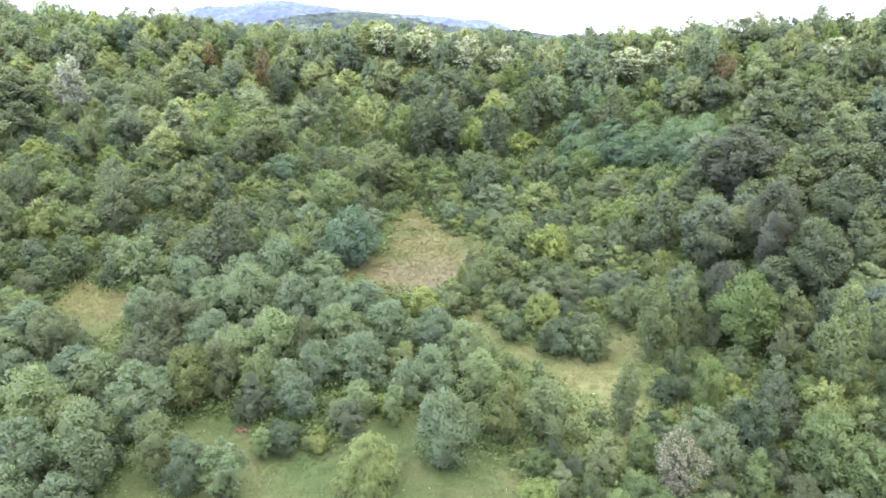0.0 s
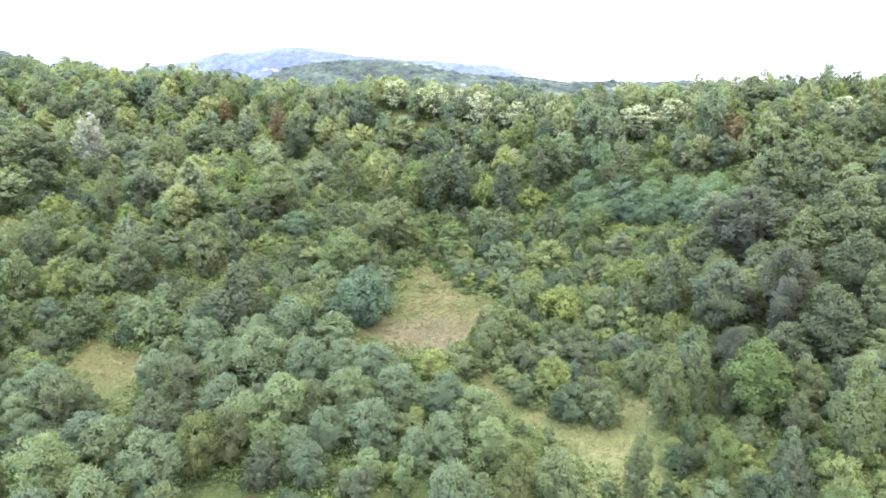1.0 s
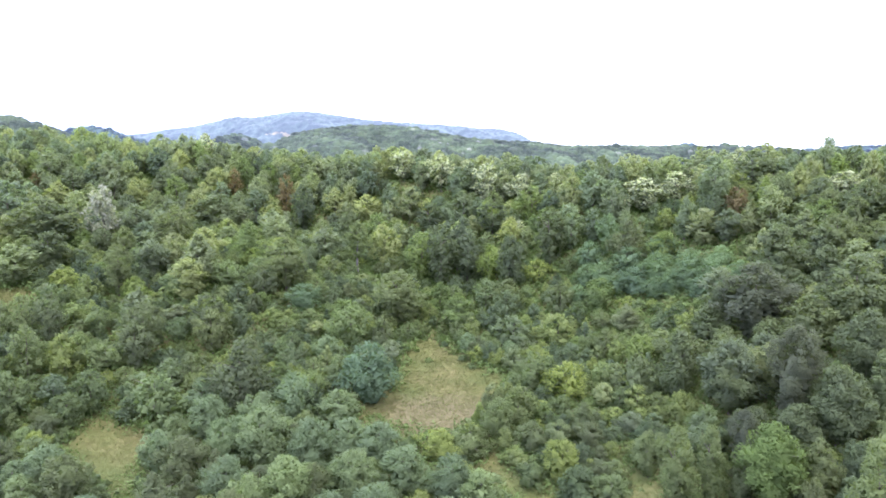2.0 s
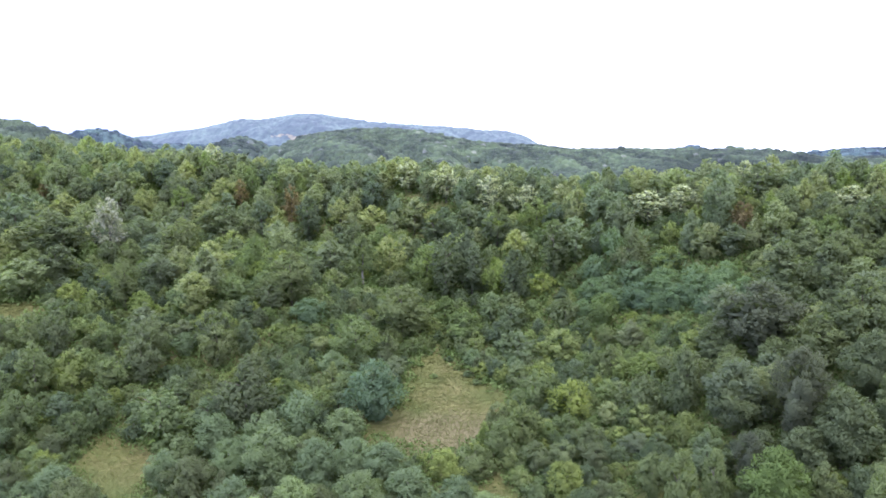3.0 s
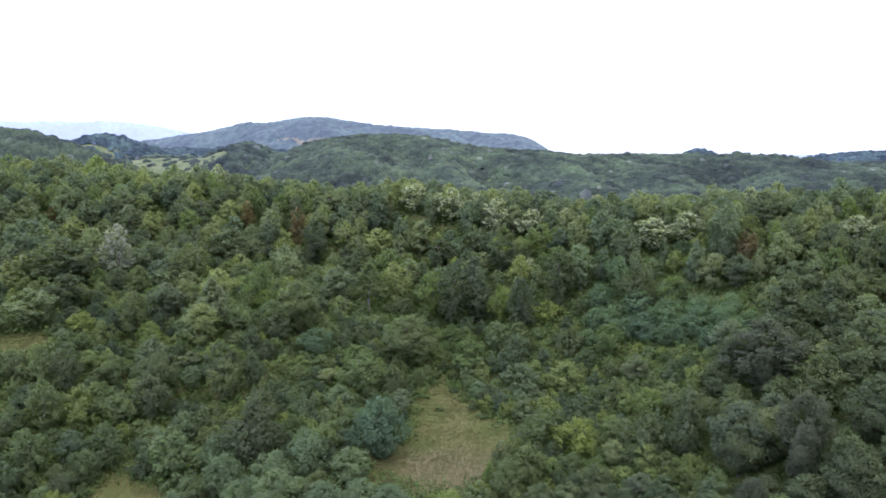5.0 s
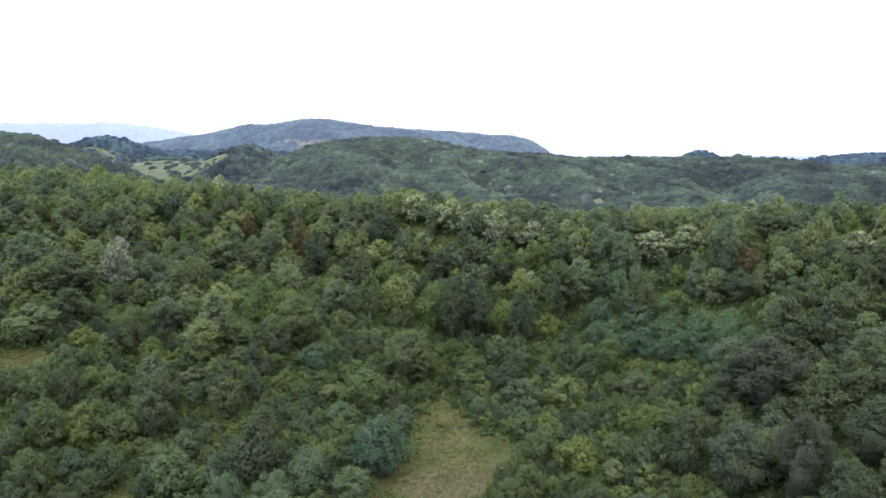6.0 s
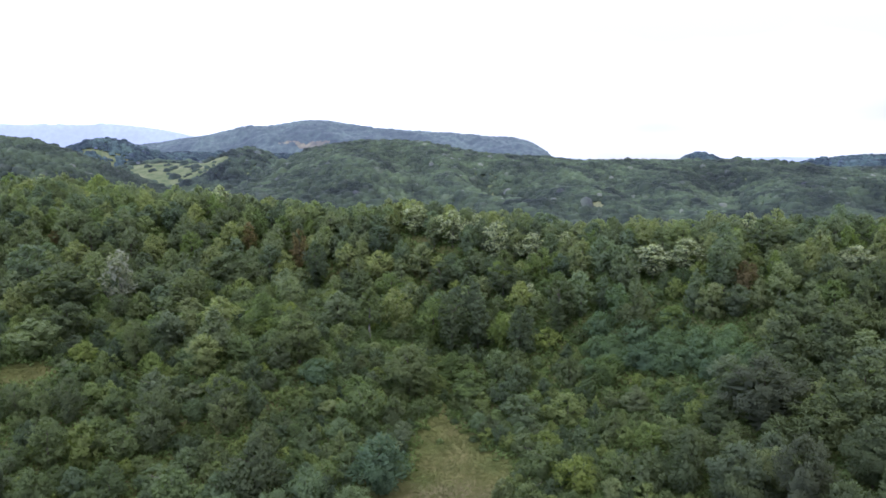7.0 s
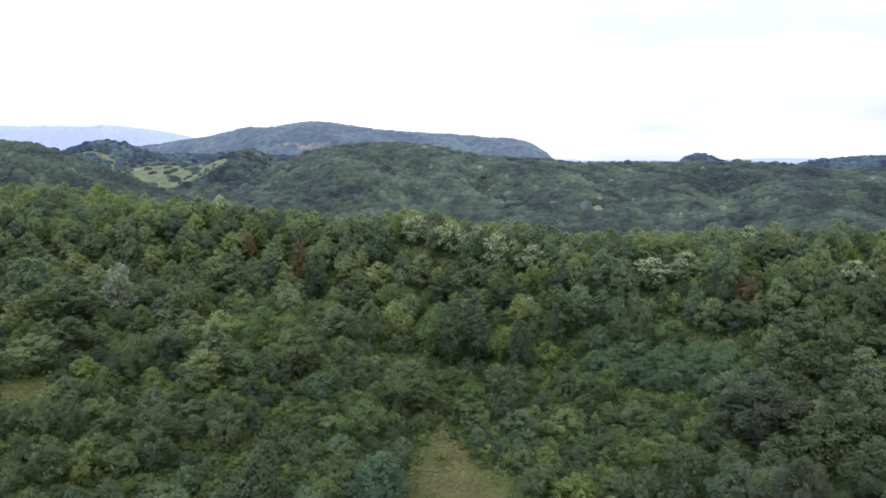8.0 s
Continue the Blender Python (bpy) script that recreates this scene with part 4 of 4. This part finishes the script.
def fill_woods():
    r = random.Random(11)
    taken, marked = {}, {}

    def view_limit(x, y):
        """The height that plants on the camera's side of marked trees keep below, so that these stay in view."""
        best = 99.0
        for a in range(int(x // 12) - 1, int(x // 12) + 2):
            for b in range(int(y // 12) - 1, int(y // 12) + 3):
                for u, v, wide, tall in marked.get((a, b), ()):
                    if abs(u - x) < 0.5 * wide and -1 < v - y < 0.9 * wide + 3:
                        best = min(best, 0.52 * tall + 0.12 * (v - y))
        return best

    def crowded(x, y, gap):
        i, j = int(x // 6), int(y // 6)
        for a in range(i - 2, i + 3):
            for b in range(j - 2, j + 3):
                for u, v, g in taken.get((a, b), ()):
                    if (u - x) ** 2 + (v - y) ** 2 < (0.5 * (gap + g)) ** 2:
                        return True
        return False

    def take(x, y, gap):
        taken.setdefault((int(x // 6), int(y // 6)), []).append((x, y, gap))

    for ob in [o for o in scene.objects if o.parent is None and o.name.split(".")[0] in KINDS]:
        kind = ob.name.split(".")[0]
        wide, tall = KINDS[kind][2] * ob.scale.x, KINDS[kind][3] * ob.scale.z
        take(ob.location.x, ob.location.y, wide * 0.74)
        marked.setdefault((int(ob.location.x // 12), int(ob.location.y // 12)), []).append((ob.location.x, ob.location.y, wide, tall))
    for _ in range(26000):
        y = r.uniform(50, 345)
        x = r.uniform(-0.70 * y - 6, 0.66 * y + 6)
        if y > crest_line(x) + 15 or x > 150:
            continue
        kind, h, w, gap = zone(x, y, r)
        k = r.uniform(0.72, 1.3) if h > 5.7 else 0.62 + 0.95 * r.random() ** 1.6
        if kind in ("hornbeam_tree", "oak_tree") and h < 6:
            k *= 1.3
        if y > crest_line(x) - 14:
            k = 0.85 + 0.5 * (k - 0.72)
        if crowded(x, y, gap * k) or open_ground(x, y, 0.42 * w * k):
            continue
        # keep the camera's view of the clearings free: only low bushes in its line of sight
        if any(open_ground(x * (1 + s * h / y), y + s * h) for s in (0.4, 0.8, 1.2, 1.7)):
            kind, h, w, k = "blackthorn_shrub", 1.6, 2.6, r.uniform(0.7, 1.15)
        take(x, y, gap * k)
        tall = h * k * r.uniform(0.9, 1.12)
        low = min(1.0, max(0.42, view_limit(x, y) / tall))
        if low < 0.7 and kind not in ("hazel_shrub", "dogwood_shrub", "blackthorn_shrub"):
            kind = pick(r, ("hazel_shrub", 4), ("dogwood_shrub", 3), ("blackthorn_shrub", 2))
        plant(kind, x, y, tall * low, w * k * (0.5 + 0.5 * low), r.uniform(0, 360))
    # brambles close the gaps that are left
    bushes = 0
    for _ in range(12000):
        y = r.uniform(56, 158)
        x = r.uniform(-0.70 * y - 4, 0.66 * y + 4)
        if y > crest_line(x) - 8 or x > 125 or open_ground(x, y, 1.0) or open_ground(x * (1 + 3 / y), y + 3):
            continue
        k = r.uniform(0.75, 1.5)
        if bushes < 290 and not crowded(x, y, 1.9 * k):
            bushes += 1
            take(x, y, 1.9 * k)
            plant("bramble_bush", x, y, 2.3 * k, 3.2 * k, r.uniform(0, 360))


fill_woods()

# Ground cover: undergrowth between the trees, grass and herbs on the clearings.
def tufts(name, spots, mat, seed, leaves, size, spread, high, label, category, lean=0.6):
    """Many small plants as loose leaves round each spot."""
    r = np.random.RandomState(seed)
    n = len(spots)
    k = r.uniform(0.6, 1.4, n)
    z = H(spots[:, 0], spots[:, 1])
    at = np.repeat(np.stack((spots[:, 0], spots[:, 1], z), 1), leaves, 0)
    big = np.repeat(k, leaves)[:, None]
    m = len(at)
    off = r.normal(0, spread, (m, 3)) * big
    off[:, 2] = high * big[:, 0] * r.random_sample(m) ** 0.8 * np.exp(-0.5 * (off[:, 0] ** 2 + off[:, 1] ** 2) / (1.4 * spread * big[:, 0]) ** 2)
    at = at + off
    nor = units(r, m) * 0.8 + np.array((0, 0, lean))
    nor /= np.linalg.norm(nor, axis=1)[:, None]
    side = np.cross(nor, units(r, m))
    side /= np.linalg.norm(side, axis=1)[:, None] + 1e-6
    over = np.cross(nor, side)
    s = size * r.uniform(0.6, 1.4, m)[:, None] * np.clip(at[:, 1:2] / 110, 0.8, 1.7)
    q = np.stack((at - side * s, at + side * s - over * s * 0.6, at + side * s * 0.8 + over * s * 0.6), 1).reshape(-1, 3)
    me = raw_mesh(name, q, np.arange(m * 3), np.full(m, 3), mat)
    return tagged(new(name, me), label, category, kind="stuff")


def cover_spots():
    r = random.Random(21)
    wood, grass = [], []
    for _ in range(56000):
        y = r.uniform(48, 262)
        x = r.uniform(-0.70 * y - 4, 0.66 * y + 4)
        if y > crest_line(x) + 10 or x > 125 or x < -165:
            continue
        if open_ground(x, y):
            continue
        if r.random() < min(1.0, 90 / y + 0.75):
            wood.append((x, y))
    for o in CLEARINGS.values():
        x0, x1 = min(p[0] for p in o), max(p[0] for p in o)
        y0, y1 = min(p[1] for p in o), max(p[1] for p in o)
        for _ in range(int(9 * (x1 - x0) * (y1 - y0))):
            x, y = r.uniform(x0, x1), r.uniform(y0, y1)
            if within(x, y, o):
                grass.append((x, y))
    return np.array(wood), np.array(grass)


WOOD_SPOTS, GRASS_SPOTS = cover_spots()
tufts("undergrowth", WOOD_SPOTS, WEED, 22, 10, 0.26, 0.8, 1.7, "green undergrowth of brambles and herbs between the trees", "undergrowth")
_low = (GRASS_SPOTS[:, 1] < 84) & (GRASS_SPOTS[:, 0] < 8)
tufts("meadow_grass", GRASS_SPOTS[_low], LUSH_GRASS, 23, 3, 0.12, 0.18, 0.22, "fresh green grass tufts on the lower meadow", "grass", lean=1.2)
tufts("dry_grass", GRASS_SPOTS[~_low], GRASS, 25, 3, 0.13, 0.18, 0.16, "straw and green grass tufts on the upper clearing", "grass", lean=1.6)

# Small things on the lower meadow.
def red_plant(x, y, size):
    """A low plant with red leaves."""
    r = np.random.RandomState(int(100 * size))
    ob = tagged(new("red_plant"), "small low plant with red leaves on the meadow", "plant", group="red plants on the meadow")
    ob.matrix_basis = pose(x, y, height(x, y), 0, 0, 0)
    n = 60
    at = np.stack((r.normal(0, size * 0.5, n), r.normal(0, size * 0.35, n), 0.1 + 0.28 * r.random_sample(n)), 1)
    nor = units(r, n) + np.array((0, 0, 0.8))
    side = np.cross(nor, units(r, n))
    side /= np.linalg.norm(side, axis=1)[:, None]
    over = np.cross(nor / np.linalg.norm(nor, axis=1)[:, None], side)
    q = np.stack((at - side * 0.13, at + side * 0.12 - over * 0.07, at + side * 0.12 + over * 0.07), 1).reshape(-1, 3)
    new("leaves", raw_mesh("leaves", q, np.arange(n * 3), np.full(n, 3), RED)).parent = ob
    v, f = [], []
    for k in range(5):
        a = 1.26 * k
        tube(v, f, [Vector((0, 0, -0.05)), Vector((size * 0.4 * math.cos(a), size * 0.3 * math.sin(a), 0.3))], [0.015, 0.006], 4)
    mesh_object("stem", v, f, BARK, ob)


red_plant(-24.0, 74.9, 0.9)
red_plant(-11.0, 66.0, 0.8)



# White wild flowers, thin over the lower meadow and the strip.
_f = GRASS_SPOTS[np.random.RandomState(5).random_sample(len(GRASS_SPOTS)) < 0.05]
_f = _f[(_f[:, 1] < 100) & (_f[:, 0] > -38)]
tufts("wild_flowers", _f, PETAL, 24, 1, 0.05, 0.2, 0.25, "scattered white wild flowers in the grass", "flowers", lean=1.0)

# Far woods: crowns beyond the ridge, joined, too many to count.
def dome():
    """A rounded crown in two rings."""
    v, f = [(0.0, 0.0, 1.0)], []
    for ring, (wide, up) in enumerate(((0.66, 0.74), (1.0, -0.45))):
        for k in range(6):
            a = (k + 0.5 * ring) * math.pi / 3
            v.append((wide * math.cos(a), wide * math.sin(a), up))
    for k in range(6):
        f.append((0, 1 + k, 1 + (k + 1) % 6))
        a, b, c, e = 1 + k, 1 + (k + 1) % 6, 7 + k, 7 + (k - 1) % 6
        f += [(a, c, b), (a, e, c)]
    return np.array(v), np.array(f)


DOME = dome()


def far_woods(name, spots, size, mat, seed, label):
    r = np.random.RandomState(seed)
    iv, top = DOME
    n, m = len(spots), len(iv)
    rad = size * np.exp(r.normal(0, 0.32, n))
    form = np.stack((rad, rad, rad * r.uniform(0.55, 0.85, n)), 1)
    v = iv[None] * form[:, None] * r.uniform(0.86, 1.14, (n, m, 1))
    turn = r.uniform(0, 6.28, n)
    c, s = np.cos(turn)[:, None], np.sin(turn)[:, None]
    v = np.stack((v[..., 0] * c - v[..., 1] * s, v[..., 0] * s + v[..., 1] * c, v[..., 2]), -1)
    z = H(spots[:, 0], spots[:, 1])
    v += np.stack((spots[:, 0], spots[:, 1], z + rad * 0.12), 1)[:, None]
    loops = (top[None] + (np.arange(n) * m)[:, None, None]).ravel()
    me = raw_mesh(name, v.reshape(-1, 3), loops, np.full(n * len(top), 3), mat)
    me.polygons.foreach_set("use_smooth", np.ones(n * len(top), bool))
    return tagged(new(name, me), label, "woods", kind="stuff")


def scatter(x0, x1, y0, y1, step, seed, left=-0.72, right=0.64):
    r = np.random.RandomState(seed)
    x, y = np.meshgrid(np.arange(x0, x1, step), np.arange(y0, y1, step * 0.9))
    x, y = x + r.uniform(-0.4, 0.4, x.shape) * step, y + r.uniform(-0.4, 0.4, y.shape) * step
    p = np.stack((x.ravel(), y.ravel()), 1)
    return p[(p[:, 0] > left * p[:, 1]) & (p[:, 0] < right * p[:, 1])]


def meadow_gap(p):
    """Pastures among the far woods."""
    x, y = p[:, 0], p[:, 1]
    gap = (((x + 618) / 134) ** 2 + ((y - 1366 - 0.25 * (x + 618)) / 112) ** 2 < 1) & (waves(x, y, 34, 31) < 0.26)
    gap |= ((x - 141) / 7.5) ** 2 + ((y - 788) / 9) ** 2 < 1
    gap |= ((x + 978) / 45) ** 2 + ((y - 1838) / 16) ** 2 < 1
    return gap


side_hill = scatter(-720, -240, 560, 800, 3.4, 40)
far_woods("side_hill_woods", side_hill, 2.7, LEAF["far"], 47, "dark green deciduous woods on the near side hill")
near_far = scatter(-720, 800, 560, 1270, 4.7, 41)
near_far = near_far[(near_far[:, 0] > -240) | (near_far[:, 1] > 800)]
far_woods("valley_woods", near_far[~meadow_gap(near_far)], 4.0, LEAF["far"], 42, "dark green deciduous woods across the valley, haze blue painted in")
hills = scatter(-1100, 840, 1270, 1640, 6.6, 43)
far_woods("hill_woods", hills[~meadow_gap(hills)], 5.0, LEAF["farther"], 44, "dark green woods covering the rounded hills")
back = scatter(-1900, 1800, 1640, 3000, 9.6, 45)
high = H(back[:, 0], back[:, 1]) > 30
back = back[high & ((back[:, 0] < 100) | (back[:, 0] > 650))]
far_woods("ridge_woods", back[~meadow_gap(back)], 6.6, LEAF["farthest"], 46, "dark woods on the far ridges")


def mountain(name, y0, line, depth, mat, step, label, seed, bumps, field=None):
    """A far mountain: a broad ridge with a wooded, uneven skyline."""
    xs = np.arange(line[0][0], line[-1][0] + step, step)
    top = np.interp(xs, [p[0] for p in line], [p[1] for p in line])
    k = np.ones(7) / 7
    top = np.convolve(np.pad(top, 3, mode="edge"), k, mode="valid")
    ys = np.linspace(-1, 1, 101)
    X, V = np.meshgrid(xs, ys)
    Z = -20 + (top[None] + 20) * np.cos(V * math.pi / 2) ** 0.8
    r = np.random.RandomState(seed)
    Z = Z + bumps * r.uniform(-1, 1, Z.shape) + (0.26 * waves(X + 0.4 * V * depth, 0.5 * V * depth, 300, seed) + 0.10 * waves(X, V * depth, 90, seed + 1)) * top[None] * np.abs(V) * (1 - np.abs(V)) * 2.6
    Y = y0 + V * depth
    v = np.stack((X, Y, Z), -1).reshape(-1, 3)
    n, m = X.shape
    i, j = np.meshgrid(np.arange(n - 1), np.arange(m - 1), indexing="ij")
    a = i * m + j
    q = np.stack((a, a + 1, a + m + 1, a + m), -1).reshape(-1, 4)
    me = raw_mesh(name, v, q.ravel(), np.full(len(q), 4), mat)
    ob = tagged(new(name, me), label, "mountain", kind="structure")
    if field:
        # mown fields that follow the flank, a little above its ground
        xm, vm = X.reshape(-1)[q].mean(axis=1), V.reshape(-1)[q].mean(axis=1)
        own = np.zeros(len(q), bool)
        for fx, fv, long, deep in field:
            own |= ((xm - fx) / long) ** 2 + ((vm - fv - 0.014 * waves(xm, vm, 110, 63)) / deep) ** 2 < 1 + 0.3 * waves(xm, vm * 900, 70, 64)
        used, inv = np.unique(q[own], return_inverse=True)
        patch = raw_mesh("backdrop_field", v[used] + np.array((0, -1.5, 2.0)), inv.ravel(), np.full(own.sum(), 4), HAZED_FIELD)
        tagged(new("backdrop_field", patch), "tan mown field on the wooded mountain, paled by painted haze glow", "field", kind="structure")
    return ob


mountain("backdrop_mountain", 3600, [(-2300, 60), (-1850, 150), (-1450, 190), (-1250, 235), (-1000, 262), (-840, 284), (-700, 278), (-620, 262), (-540, 252), (-420, 236), (-300, 226), (-180, 222), (-60, 212), (40, 200), (120, 198), (200, 196), (295, 170), (362, 118), (440, 60), (660, 20)], 620, MOUNTAIN, 9, "wooded mountain on the horizon under a painted blue haze glow", 51, 6.0, [(-775, -0.66, 120, 0.017), (-695, -0.64, 55, 0.024)])
mountain("backdrop_range", 4650, [(-4200, 325), (-3400, 346), (-2700, 326), (-2400, 334), (-2100, 308), (-1850, 258), (-1500, 140), (-600, 90), (300, 116), (480, 112), (700, 92), (1500, 90), (1900, 104), (2200, 100), (2500, 80), (3600, 60)], 220, HAZE_RANGE, 30, "mountain range on the horizon, its pale blue haze painted as glow", 52, 1.5)
